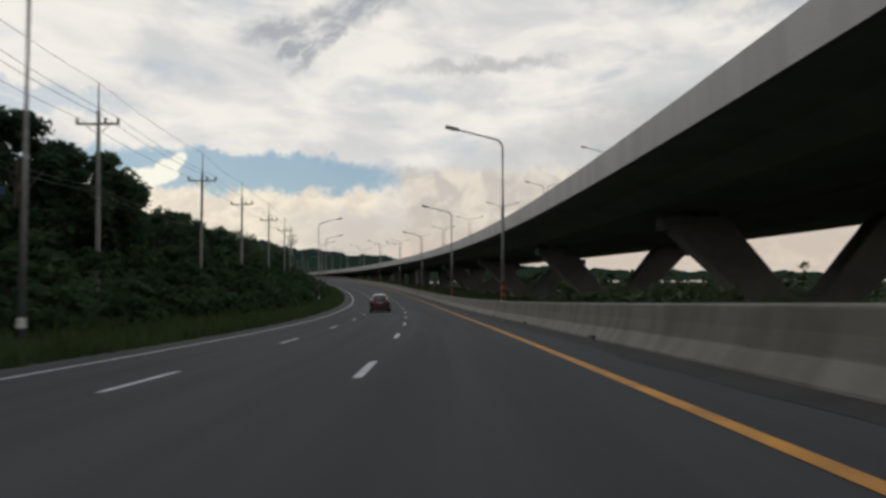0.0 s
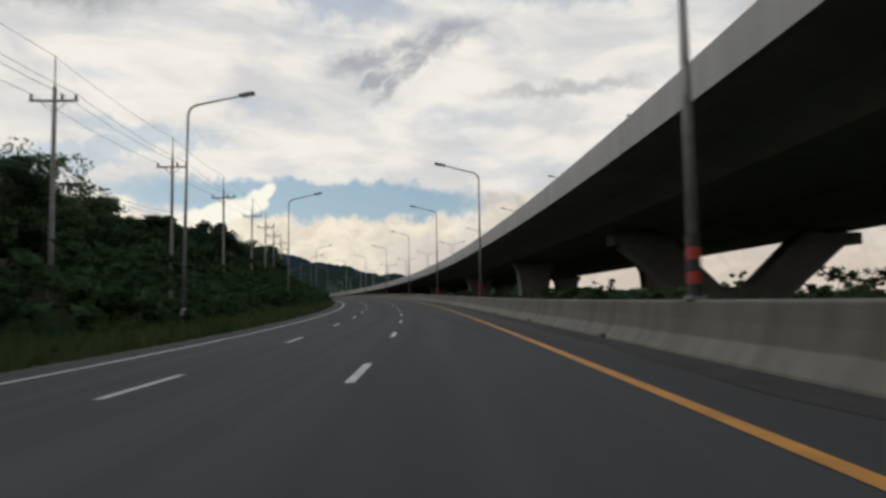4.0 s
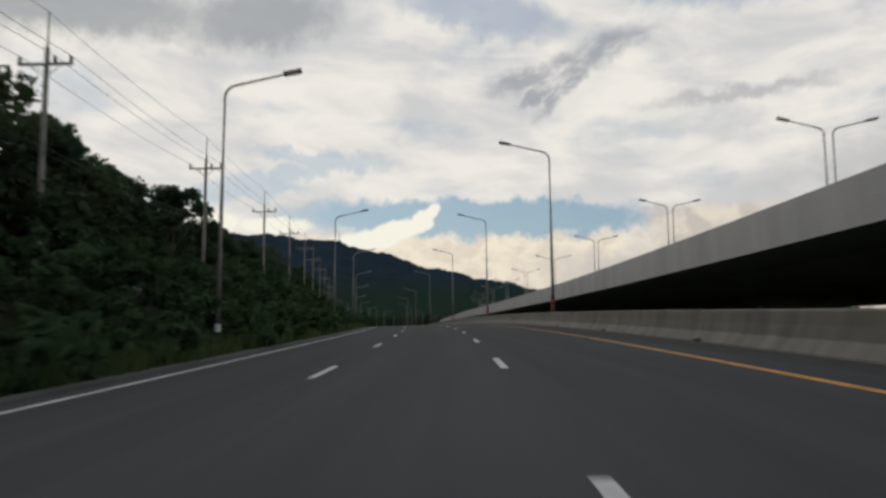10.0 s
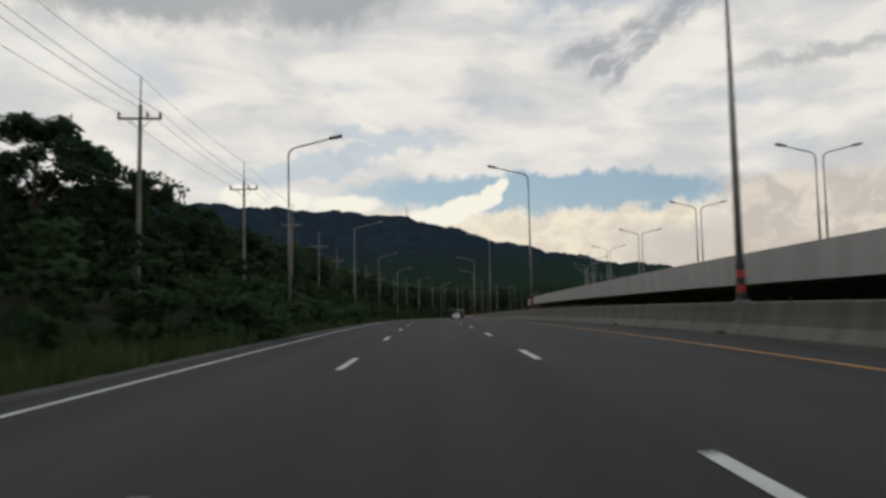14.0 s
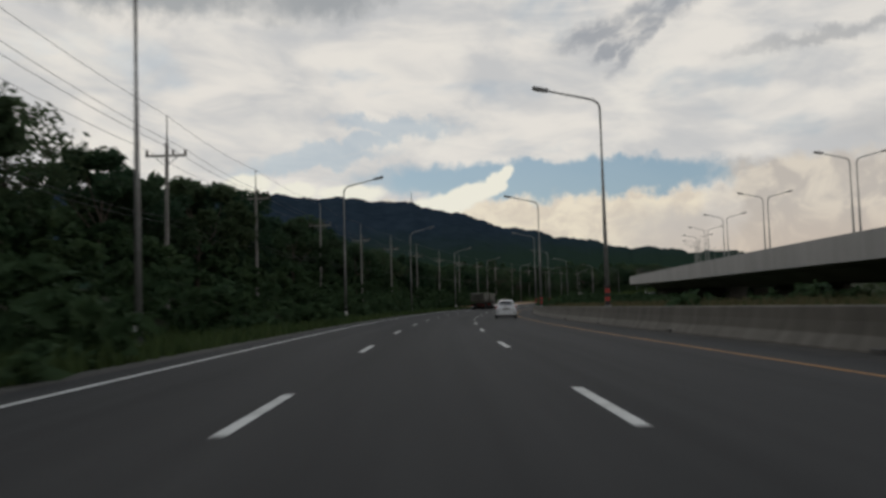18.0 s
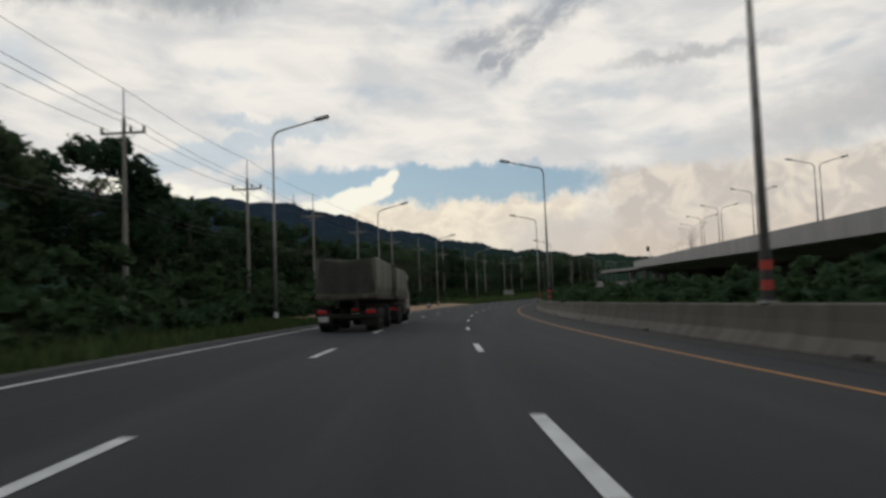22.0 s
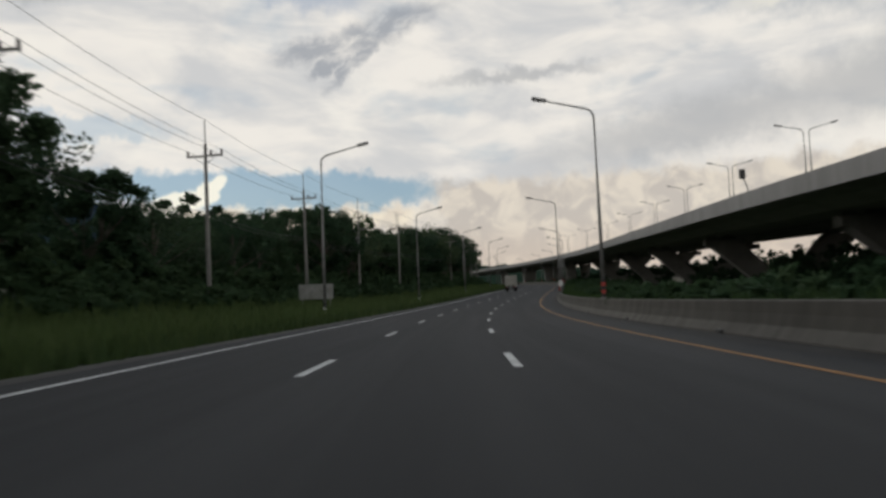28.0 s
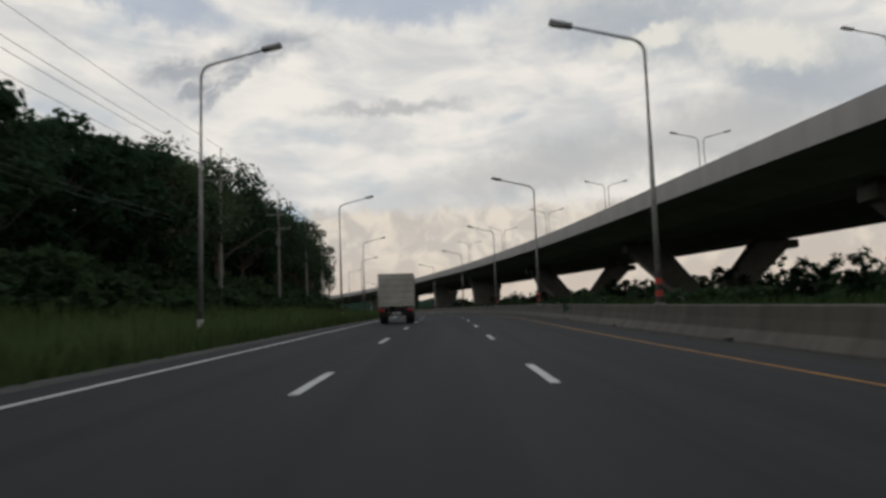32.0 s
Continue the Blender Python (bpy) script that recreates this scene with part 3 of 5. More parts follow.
sand = sweep("shoulder_sand", [(-6.2, 0.06), (-5.5, 0.2), (-3.0, 0.22), (-1.1, 0.12), (-0.6, 0.005)], 636, 722, 3.0, M_sand, lambda s, d, z: land(s, edge_l(s) + d, z) if d < 0 else on(s, edge_l(s) + d, z), closed=False)
tagged(sand, "orange sandy roadside strip", "sand", kind="structure")
shoulder = sweep("shoulder", [(-0.5, -0.03), (0.0, 0.012), (0.35, 0.007)], -56, 1100, 3.0, M_shoulder, lambda s, d, z: on(s, edge_l(s) + d, z), closed=False)
tagged(shoulder, "gravelly worn left road shoulder", "road shoulder", kind="structure")


def marking(name, which, half, s_from, s_to, material, step=3.0):
    ob = sweep(name, [(-half, 0.008), (half, 0.008)], s_from, s_to, step, material, lambda s, d, z: on(s, line_d(which, s) + d, z), closed=False)
    ob.parent = road
    return ob


marking("edge_line", "edge", 0.075, -50, 1150, M_white)
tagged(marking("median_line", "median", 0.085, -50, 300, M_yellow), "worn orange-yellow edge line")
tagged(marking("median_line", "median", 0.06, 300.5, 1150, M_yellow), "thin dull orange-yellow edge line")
for k in range(-5, 95):
    for which, shift in (("inner", -0.7), ("lane", 0.0)):
        s = 11.64 + 12 * k + shift
        s += float(np.interp(s, [0, 45, 60, 78, 100, 170, 240, 252, 266, 278, 560, 600, 700, 780, 840], [-0.8, -1.0, -1.5, -1.2, -1.2, -0.2, -0.1, -1.6, -1.0, 0.0, -0.4, -1.1, -1.2, -1.9, -1.6]))
        s += float(np.interp(s, [325, 336, 347, 478, 492, 506], [0.0, 0.3, 0.0, 0.0, 0.8, 0.0])) if which == "inner" else 0.0
        marking("lane_dash", which, 0.075, s, s + 3.0, M_white, 1.5)

dirt = sweep("gutter_dirt", [(-0.62, 0.005), (-0.34, 0.011), (-0.1, 0.02), (0.03, 0.035)], -50, 1150, 2.0, M_dirt, lambda s, d, z: on(s, line_d("barrier", s) + d * (1 + 0.25 * math.sin(s * 0.9) * math.sin(s * 0.37)), z), closed=False)
dirt.parent = road
tagged(dirt, "dark grit swept against the barrier's foot")

# ---- concrete barrier on the right, in lengths with open joints ----
BARRIER = [(0.0, 0.0), (0.01, 0.07), (0.21, 0.33), (0.29, 0.60), (0.33, 0.89), (0.36, 0.92), (0.50, 0.92), (0.53, 0.89), (0.62, 0.0)]


def by_barrier(s, d, z):
    return on(s, line_d("barrier", s) + d, z)


barrier = empty("median_barrier", Matrix.Translation(by_barrier(0, 0.4, 0)))
tagged(barrier, "weathered beige concrete safety barrier beside the carriageway", "barrier", kind="structure")
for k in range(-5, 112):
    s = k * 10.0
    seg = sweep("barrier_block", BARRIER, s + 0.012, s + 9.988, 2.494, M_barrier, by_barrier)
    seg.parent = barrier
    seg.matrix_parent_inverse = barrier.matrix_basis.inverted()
for k in range(-2, 84):
    s = 6.0 + k * 12.0
    p = by_barrier(s, 0.01, 0.0)
    bm = bmesh.new()
    box(bm, -0.05, 0.10, -0.22, 0.22, 0.005, 0.13, 0.02)
    slot = part("drain_slot", bm, M_black, barrier)
    slot.matrix_parent_inverse = barrier.matrix_basis.inverted()
    slot.matrix_basis = pose(p.x, p.y, p.z, 0, 0, -math.degrees(heading(s)))

# ---- the viaduct: two decks side by side ----
VIA = [(0, 11.1, 8.23), (60, 10.6, 7.44), (120, 10.2, 7.4), (180, 9.5, 7.25), (240, 9.4, 6.95), (300, 9.2, 6.63), (360, 9.6, 6.4), (420, 11.4, 6.12), (480, 15.2, 5.52), (560, 19.3, 4.45),
       (640, 22.2, 4.3), (700, 23.1, 4.85), (760, 21.9, 5.8), (820, 19.2, 6.95), (880, 14.2, 8.5), (940, 10.4, 9.9), (1000, 8.0, 11.0), (1080, 8.2, 11.8), (1300, 10.0, 12.2)]
_vk = np.array([v[0] for v in VIA], float)


def _via_table(col):
    v = np.interp(np.arange(-120, 1361, 4.0), np.concatenate([[-120], _vk]), [VIA[0][col] + (1.2 if col == 1 else 0.8)] + [q[col] for q in VIA])
    w = np.hanning(17)
    return np.convolve(np.pad(v, 8, mode="edge"), w / w.sum(), "valid")


_vd, _vz = _via_table(1), _via_table(2)


def via(s, d, z):
    """d from the viaduct's near edge, z from the top of its parapet, which keeps its own level."""
    p = at(s, float(np.interp(s, np.arange(-120, 1361, 4.0), _vd)) + d)
    p.z = float(np.interp(s, np.arange(-120, 1361, 4.0), _vz)) + z
    return p


def deck_parts(off, mirror):
    def f(d):
        return off + (15.4 - d if mirror else d)

    def order(pts):
        return pts[::-1] if mirror else pts
    outer = [(0.0, 0.0), (0.22, 0.0), (0.26, -0.5), (0.42, -0.85), (0.42, -1.05), (0.30, -1.32), (0.0, -1.32), (-0.012, -0.66)]
    inner = [(15.1, 0.0), (15.38, 0.0), (15.38, -1.2), (15.0, -1.05), (15.0, -0.8)]
    slab = [(0.32, -1.06), (15.06, -1.06), (15.06, -1.28), (12.2, -1.42), (10.6, -2.1), (4.9, -2.1), (3.2, -1.42), (0.32, -1.30)]
    return [order([(f(d), z) for d, z in p]) for p in (outer, inner, slab)]


viaduct = empty("viaduct", Matrix.Translation(via(0, 7, 0)))
tagged(viaduct, "long grey concrete elevated highway on V-shaped piers", "viaduct", kind="structure")


def under(ob, parent):
    ob.parent = parent
    ob.matrix_parent_inverse = parent.matrix_basis.inverted()
    return ob


for off, mirror in ((0.0, False), (15.44, True)):
    o, i, sl = deck_parts(off, mirror)
    for k in range(-2, 41):
        s = k * 29.3
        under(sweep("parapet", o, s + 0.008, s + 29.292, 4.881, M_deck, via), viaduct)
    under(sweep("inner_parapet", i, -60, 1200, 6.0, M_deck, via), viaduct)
    under(sweep("girder", sl, -60, 1200, 6.0, M_soffit, via), viaduct)


def v_pier(s):
    """Two sloping arms from one foot, with a bearing block on each."""
    base = via(s, 15.4, 0)
    foot = at(s, float(np.interp(s, np.arange(-120, 1361, 4.0), _vd)) + 15.4).z + right_z(s, 24) - 0.6
    top = base.z - 2.1
    m = pose(base.x, base.y, 0, 0, 0, -math.degrees(heading(s)))
    pier = empty("pier", m)
    under_m = m.inverted()
    pier.parent = viaduct
    pier.matrix_parent_inverse = viaduct.matrix_basis.inverted()
    rise = top - foot
    notch = 0.41 if 100 < s < 200 else 0.33
    for sign in (-1, 1):
        bm = bmesh.new()
        a = sign
        tip = 9.9 if sign > 0 else 9.2
        sec = [(a * 0.004, foot), (a * 2.9, foot), (a * 3.5, foot + rise * 0.22), (a * 8.6, top - 1.25), (a * tip, top - 1.2), (a * tip, top - 0.3), (a * 5.5, top - 0.3), (a * 5.0, top - 0.55), (a * 1.15, foot + rise * notch), (a * 0.5, foot + rise * (notch - 0.02)), (a * 0.004, foot + rise * (notch - 0.01))]
        for y in (-0.9, 0.9):
            vs = [bm.verts.new((x, y, z)) for x, z in sec]
            bm.faces.new(vs)
        bm.verts.ensure_lookup_table()
        n = len(sec)
        for k in range(n):
            bm.faces.new((bm.verts[k], bm.verts[(k + 1) % n], bm.verts[n + (k + 1) % n], bm.verts[n + k]))
        bmesh.ops.recalc_face_normals(bm, faces=bm.faces)
        bmesh.ops.bevel(bm, geom=bm.edges[:], offset=0.07, segments=1, affect="EDGES")
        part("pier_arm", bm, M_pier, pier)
        bm = bmesh.new()
        box(bm, a * 5.6, a * 6.8, -0.6, 0.6, top - 0.31, top + 0.03, 0.03)
        box(bm, a * 7.9, a * 8.9, -0.6, 0.6, top - 0.31, top + 0.03, 0.03)
        part("bearing_block", bm, M_pier, pier)
    return pier


def wall_pier(s):
    """A broad wall that widens towards its head, one under each deck."""
    base = via(s, 0, 0)
    m = pose(base.x, base.y, 0, 0, 0, -math.degrees(heading(s)))
    pier = empty("pier", m)
    pier.parent = viaduct
    pier.matrix_parent_inverse = viaduct.matrix_basis.inverted()
    top = base.z - 2.1
    for c in (7.7, 23.1):
        foot = road_z(s) + right_z(s, 18) - 1.0
        bm = bmesh.new()
        for z, w in ((foot, 1.65), (foot + (top - foot) * 0.45, 1.7), (foot + (top - foot) * 0.78, 1.95), (top - 0.5, 2.5), (top - 0.26, 2.55)):
            for x, y in ((c - w, -0.8), (c + w, -0.8), (c + w, 0.8), (c - w, 0.8)):
                bm.verts.new((x, y, z))
        bm.verts.ensure_lookup_table()
        for k in range(4):
            for j in range(4):
                bm.faces.new((bm.verts[4 * k + j], bm.verts[4 * k + (j + 1) % 4], bm.verts[4 * k + 4 + (j + 1) % 4], bm.verts[4 * k + 4 + j]))
        bm.faces.new([bm.verts[k] for k in (16, 17, 18, 19)])
        bm.faces.new([bm.verts[k] for k in (3, 2, 1, 0)])
        bmesh.ops.bevel(bm, geom=bm.edges[:], offset=0.08, segments=1, affect="EDGES")
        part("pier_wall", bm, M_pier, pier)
        for x in (-1.7, 1.7):
            bm = bmesh.new()
            box(bm, c + x - 0.5, c + x + 0.5, -0.5, 0.5, top - 0.27, top + 0.03, 0.03)
            part("bearing_block", bm, M_pier, pier)
    return pier


for s in (7, 45.5, 83.5, 123.5, 161, 751, 789.5, 828, 867, 906, 949):
    v_pier(s)
for s in (193.5, 229.5, 270, 310, 349, 388, 427, 466, 505, 544, 583, 622, 661, 706, 988, 1027, 1066, 1105):
    wall_pier(s)


# ---- street lamps ----
def street_lamp(height, reach, bands, name="street_lamp"):
    """A tapered pole bent into an arm along +x, with a flat lantern; stands on z = 0."""
    lamp = empty(name)
    bm = bmesh.new()
    pts = [(0, 0, 0), (0, 0, height * 0.5), (0, 0, height - 0.5)]
    rad = [0.115, 0.085, 0.06]
    for k in range(1, 6):
        a = k / 5 * radians(76)
        pts.append((0.55 * (1 - math.cos(a)), 0, height - 0.5 + 0.55 * math.sin(a)))
        rad.append(0.055)
    x0, z0 = pts[-1][0], pts[-1][2]
    pts.append((reach, 0, z0 + (reach - x0) * 0.24))
    rad.append(0.042)
    tube(bm, pts, rad, 10)
    part("pole", bm, M_galv, lamp, smooth=True)
    bm = bmesh.new()
    box(bm, reach - 0.08, reach + 0.74, -0.15, 0.15, -0.06, 0.10, 0.05)
    head = part("lantern", bm, M_lamp, lamp)
    head.matrix_basis = Matrix.Translation((0, 0, z0 + (reach - x0) * 0.24)) @ Matrix.Translation((reach, 0, 0)) @ Matrix.Rotation(-0.22, 4, "Y") @ Matrix.Translation((-reach, 0, 0))
    bm = bmesh.new()
    box(bm, reach + 0.18, reach + 0.68, -0.11, 0.11, -0.09, -0.05, 0.015)
    lens = part("lens", bm, M_lens, head)
    bm = bmesh.new()
    if bands:
        box(bm, -0.15, 0.15, -0.2, 0.2, -0.005, 0.035, 0.008)
    else:
        box(bm, -0.24, 0.24, -0.24, 0.24, -0.25, 0.06, 0.02)
    part("base_plate", bm, M_galv if bands else M_post, lamp)
    for sx in (-1, 1):
        for sy in (-1, 1):
            bm = bmesh.new()
            w = 0.115 if bands else 0.18
            z = 0.03 if bands else 0.055
            tube(bm, [(sx * w, sy * (w + 0.03), z), (sx * w, sy * (w + 0.03), z + 0.06)], 0.018, 6)
            part("anchor_bolt", bm, M_galv, lamp)
    z = 0.06
    for k in range(bands):
        bm = bmesh.new()
        tube(bm, [(0, 0, z), (0, 0, z + 0.205)], 0.128, 10)
        part("reflective_band", bm, M_redband if k % 2 else M_black, lamp, "red reflective band" if k % 2 else "black painted band")
        z += 0.21
    if bands == 0:
        for k, mt in enumerate((M_black, M_whiteband, M_black)):
            bm = bmesh.new()
            tube(bm, [(0, 0, 0.3 + 0.32 * k), (0, 0, 0.61 + 0.32 * k)], 0.13, 10)
            part("painted_band", bm, mt, lamp)
    return lamp


LAMP_R = [1.5, 40.8, 78.6, 121.0, 161.6, 201.0, 240.5, 280.7, 321.6, 361.2, 401.4, 443.2, 483, 521.4, 558.4, 598, 639.8, 678.6, 726, 770.4, 815.4, 852.8, 884, 917, 953, 989, 1027, 1067]
LAMP_L = [-20, 21.6, 102.0, 145.0, 182.5, 264.0, 304.0, 345.5, 384.1, 425.0, 465.8, 506.5, 543.5, 582.2, 623, 659.2, 700.8, 739, 778, 817.7, 856.6, 897, 936, 975, 1015, 1055]
barrier_lamps = [street_lamp(9.3, 2.6, 5), street_lamp(10.9, 2.7, 5), street_lamp(11.8, 2.8, 5), street_lamp(10.6, 2.7, 5)]
for first in barrier_lamps:
    tagged(first, "tall galvanised street lamp with red-black bands on the barrier", "street lamp", "lamps along the barrier")
set_up = set()
rnd = random.Random(3)
for i, s in enumerate(LAMP_R):
    d = line_d("barrier", s) + 0.43
    m = stand(s, d, 0.925 + tilt_z(s, d), 180 + rnd.uniform(-3, 3)) @ Matrix.Rotation(radians(rnd.uniform(-0.6, 0.6)), 4, "X") @ Matrix.Rotation(radians(rnd.uniform(-0.4, 0.4)), 4, "Y")
    k = 0 if s < 190 or s > 840 else 1 if s < 335 else 2 if s < 470 else 3
    if k not in set_up:
        barrier_lamps[k].matrix_basis = m
        set_up.add(k)
    else:
        copy_thing(barrier_lamps[k], m)
first = street_lamp(11.25, 2.6, 0)
tagged(first, "tall galvanised street lamp on the grass verge", "street lamp", "lamps along the verge")
for i, s in enumerate(LAMP_L):
    d = float(np.interp(s, [0, 400, 560, 700, 860], [-10.6, -10.8, -11.1, -11.8, -11.2])) + float(np.interp(s, [40, 100, 150, 190], [0.0, 0.5, 0.2, 0.0]))
    p = land(s, d)
    m = pose(p.x, p.y, p.z, 0, 0, -math.degrees(heading(s)) + rnd.uniform(-3, 3)) @ Matrix.Rotation(radians(rnd.uniform(-0.6, 0.6)), 4, "X") @ Matrix.Rotation(radians(rnd.uniform(-0.4, 0.4)), 4, "Y")
    if i == 0:
        first.matrix_basis = m
    else:
        copy_thing(first, m)
first = street_lamp(9.6, 2.4, 0, "viaduct_lamp")
tagged(first, "galvanised street lamp on the viaduct's inner parapet", "street lamp", "lamps on the viaduct")
made = False
for k in range(-6, 27):
    s = 261.0 + 29.4 * k
    s -= float(np.interp(s, [380, 430], [0.0, 2.0]))
    for off, turn in ((15.25, 180), (15.85, 0)):
        p = via(s, off, -0.2)
        m = pose(p.x, p.y, p.z, 0, 0, -math.degrees(heading(s)) + turn + rnd.uniform(-2, 2))
        if not made:
            first.matrix_basis, made = m, True
        else:
            copy_thing(first, m)


# ---- power poles and wires ----
def power_pole(kind):
    """kind 0: one crossarm; 1: two, with a fuse box; 2: twin spikes and a dark arm with jumper loops."""
    double = kind == 1
    pole = empty("power_pole")
    bm = bmesh.new()
    r = bmesh.ops.create_cube(bm, size=1.0, matrix=Matrix.LocRotScale((0, 0, 5.6), None, (0.26, 0.26, 12.4)))
    for v in r["verts"]:
        if v.co.z > 6:
            v.co.x *= 0.62
            v.co.y *= 0.62
    bmesh.ops.bevel(bm, geom=bm.edges[:], offset=0.025, segments=1, affect="EDGES")
    part("post", bm, M_post, pole)
    bm = bmesh.new()
    tube(bm, [(0, 0, 11.7), (0, 0, 13.4)], [0.05, 0.035], 6)
    part("top_spike", bm, M_galv, pole)
    if kind == 2:
        bm = bmesh.new()
        tube(bm, [(-0.3, 0, 11.0), (-0.3, 0, 13.4)], [0.05, 0.035], 6)
        part("top_spike", bm, M_galv, pole)
        for x in (-1.25, -0.75, 0.7, 1.2):
            bm = bmesh.new()
            tube(bm, [(x + 0.3 * math.cos(q * 0.6), 0.05 + 0.35 * math.cos(q * 0.6), 11.2 + 0.5 * math.sin(q * 0.6)) for q in range(6)], 0.018, 5)
            part("jumper_loop", bm, M_wire, pole)
            bm = bmesh.new()
            tube(bm, [(x, -0.11, 10.75 + 0.09 * q) for q in range(7)], [0.05, 0.12, 0.07, 0.12, 0.07, 0.12, 0.05], 8)
            part("insulator", bm, M_insul, pole)
    if kind == 1:
        bm = bmesh.new()
        box(bm, -0.22, 0.2, -0.45, -0.14, 7.9, 8.6, 0.03)
        part("fuse_box", bm, M_lamp, pole)
    for z in ([11.0, 9.6] if double else [11.0]):
        bm = bmesh.new()
        box(bm, -1.2, 1.2, -0.16, -0.06, z - 0.06, z + 0.06, 0.012)
        part("crossarm", bm, M_insul if kind == 2 else M_post, pole)
        for x in (-1.12, 0.42, 1.12):
            bm = bmesh.new()
            tube(bm, [(x, -0.11, z + 0.05), (x, -0.11, z + 0.14), (x, -0.11, z + 0.2), (x, -0.11, z + 0.28), (x, -0.11, z + 0.36)], [0.05, 0.09, 0.06, 0.085, 0.04], 8)
            part("insulator", bm, M_insul, pole)
        for sx in (-1, 1):
            bm = bmesh.new()
            tube(bm, [(sx * 0.7, -0.11, z - 0.04), (0, -0.11, z - 0.62)], 0.022, 5)
            part("brace", bm, M_galv, pole)
    return pole


POLES = [5, 22, 41, 62.1, 80.3, 101.5, 125.8, 145.9, 166, 185.5, 205.1, 222.7, 241, 263.3, 283, 303.6, 326, 347.8, 366.5, 384.2, 401.3, 420.3, 442.7, 464.4, 485, 505, 525.6, 542.2, 562.3, 581.7, 599.6, 618.9, 637.5, 656, 675, 694.8, 714,
         734.5, 755, 774.1, 794.8, 813.8, 834.9, 880, 900, 919, 940, 960, 985, 1010]
kinds = [power_pole(0), power_pole(1), power_pole(2)]
spots = []
used = [False, False, False]
for i, s in enumerate(POLES):
    d = float(np.interp(s, [0, 130, 250, 1000], [-16.6, -17.2, -18.3, -17.6]))
    p = land(s, d)
    z = float(np.interp(s, [0, 300, 450, 520, 780, 1000], [0.4, 1.2, 1.0, -0.5, 0.1, 0.1])) + road_z(s) + 0.0
    p.z = z - 0.3
    m = pose(p.x, p.y, p.z, 0, 0, -math.degrees(heading(s)) + rnd.uniform(-3, 3)) @ Matrix.Rotation(radians(rnd.uniform(-0.6, 0.6)), 4, "Y")
    k = 2 if s == 834.9 else 1 if s in (813.8, 900) else 0
    if not used[k]:
        kinds[k].matrix_basis, used[k] = m, True
        tagged(kinds[k], "tall concrete power pole with " + ("one crossarm and brown insulators", "two crossarms and a small fuse box", "twin spikes and looped jumper cables")[k], "power pole", "power poles along the bank")
    else:
        copy_thing(kinds[k], m)
    spots.append(m)


def wires(name, offsets, sag, label):
    verts, faces = [], []
    for a, b in zip(spots, spots[1:]):
        for x, z in offsets:
            p, q = a @ Vector((x, -0.11, z)), b @ Vector((x, -0.11, z))
            pts = [p.lerp(q, k / 6) + Vector((0, 0, -sag * 4 * (k / 6) * (1 - k / 6))) for k in range(7)]
            base = len(verts)
            side = (q - p).cross(Vector((0, 0, 1))).normalized() * 0.014
            up = Vector((0, 0, 0.014))
            for c in pts:
                verts += [c + side, c + up, c - side, c - up]
            for k in range(6):
                for j in range(4):
                    u = base + 4 * k
                    faces.append((u + j, u + (j + 1) % 4, u + 4 + (j + 1) % 4, u + 4 + j))
    ob = mesh_ob(name, verts, faces, M_wire)
    return tagged(ob, label, "wire", kind="stuff")


wires("power_lines", [(-1.12, 11.36), (0.42, 11.36), (1.12, 11.36), (0.0, 13.38)], 0.25, "black power lines strung between the poles")
wires("cable_bundle", [(0.16, 7.4), (0.18, 7.1)], 0.4, "dark sagging telephone cables below the power lines")


# ---- mountain in the distance ----
def mountain():
    ridge = [(-60, 6.0), (-40, 7.4), (-27, 8.0), (-20, 7.7), (-12, 7.3), (-8, 6.9), (-5, 6.2), (0, 4.7), (4, 3.9), (8, 3.05), (14, 2.4), (22, 1.7), (34, 1.0), (50, 0.6), (70, 0.4)]
    az = np.arange(-60, 70.1, 0.2)
    el = np.interp(az, [r[0] for r in ridge], [r[1] for r in ridge])
    rn = random.Random(2)
    el = el + np.array([0.10 * math.sin(a * 1.3) + 0.06 * math.sin(a * 3.1 + 1) + rn.uniform(-0.07, 0.07) for a in az])
    verts, faces = [], []
    for j, (dist, f) in enumerate(((2600, -0.01), (3000, 0.28), (3500, 0.6), (4000, 0.85), (4500, 1.0), (4700, 0.9))):
        for a, e in zip(az, el):
            wob = 1 + 0.10 * noise.noise(Vector((a * 0.25, j * 1.7, 0))) * (0 if f in (1.0, -0.01) else 1)
            r = radians(a)
            d = dist
            verts.append((50 + d * math.sin(r), 400 + d * math.cos(r), max(-5.0, 4500 * math.tan(radians(e)) * f * wob + 4)))
    n = len(az)
    for j in range(5):
        for i in range(n - 1):
            faces.append((j * n + i, j * n + i + 1, (j + 1) * n + i + 1, (j + 1) * n + i))
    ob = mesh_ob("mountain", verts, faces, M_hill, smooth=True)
    return tagged(ob, "hazy blue-green wooded mountain ridge behind the road", "mountain", kind="structure")


mountain()



def mast():
    tower = empty("radio_mast", Matrix.Translation((50 + 4480 * math.sin(radians(-7.9)), 400 + 4480 * math.cos(radians(-7.9)), 535)))
    for sx, sy in ((-4, -4), (4, -4), (4, 4), (-4, 4)):
        bm = bmesh.new()
        tube(bm, [(sx, sy, 0), (sx * 0.2, sy * 0.2, 75)], [0.9, 0.6], 4)
        part("leg", bm, M_galv, tower)
    for z in range(8, 75, 9):
        w = 4 - 3.2 * z / 75
        bm = bmesh.new()
        tube(bm, [(-w, -w, z), (w, -w, z + 6), (w, w, z), (-w, w, z + 6), (-w, -w, z)], 0.4, 4)
        part("lattice", bm, M_galv, tower)
    return tagged(tower, "slender lattice radio mast on the mountain ridge", "radio mast")


mast()


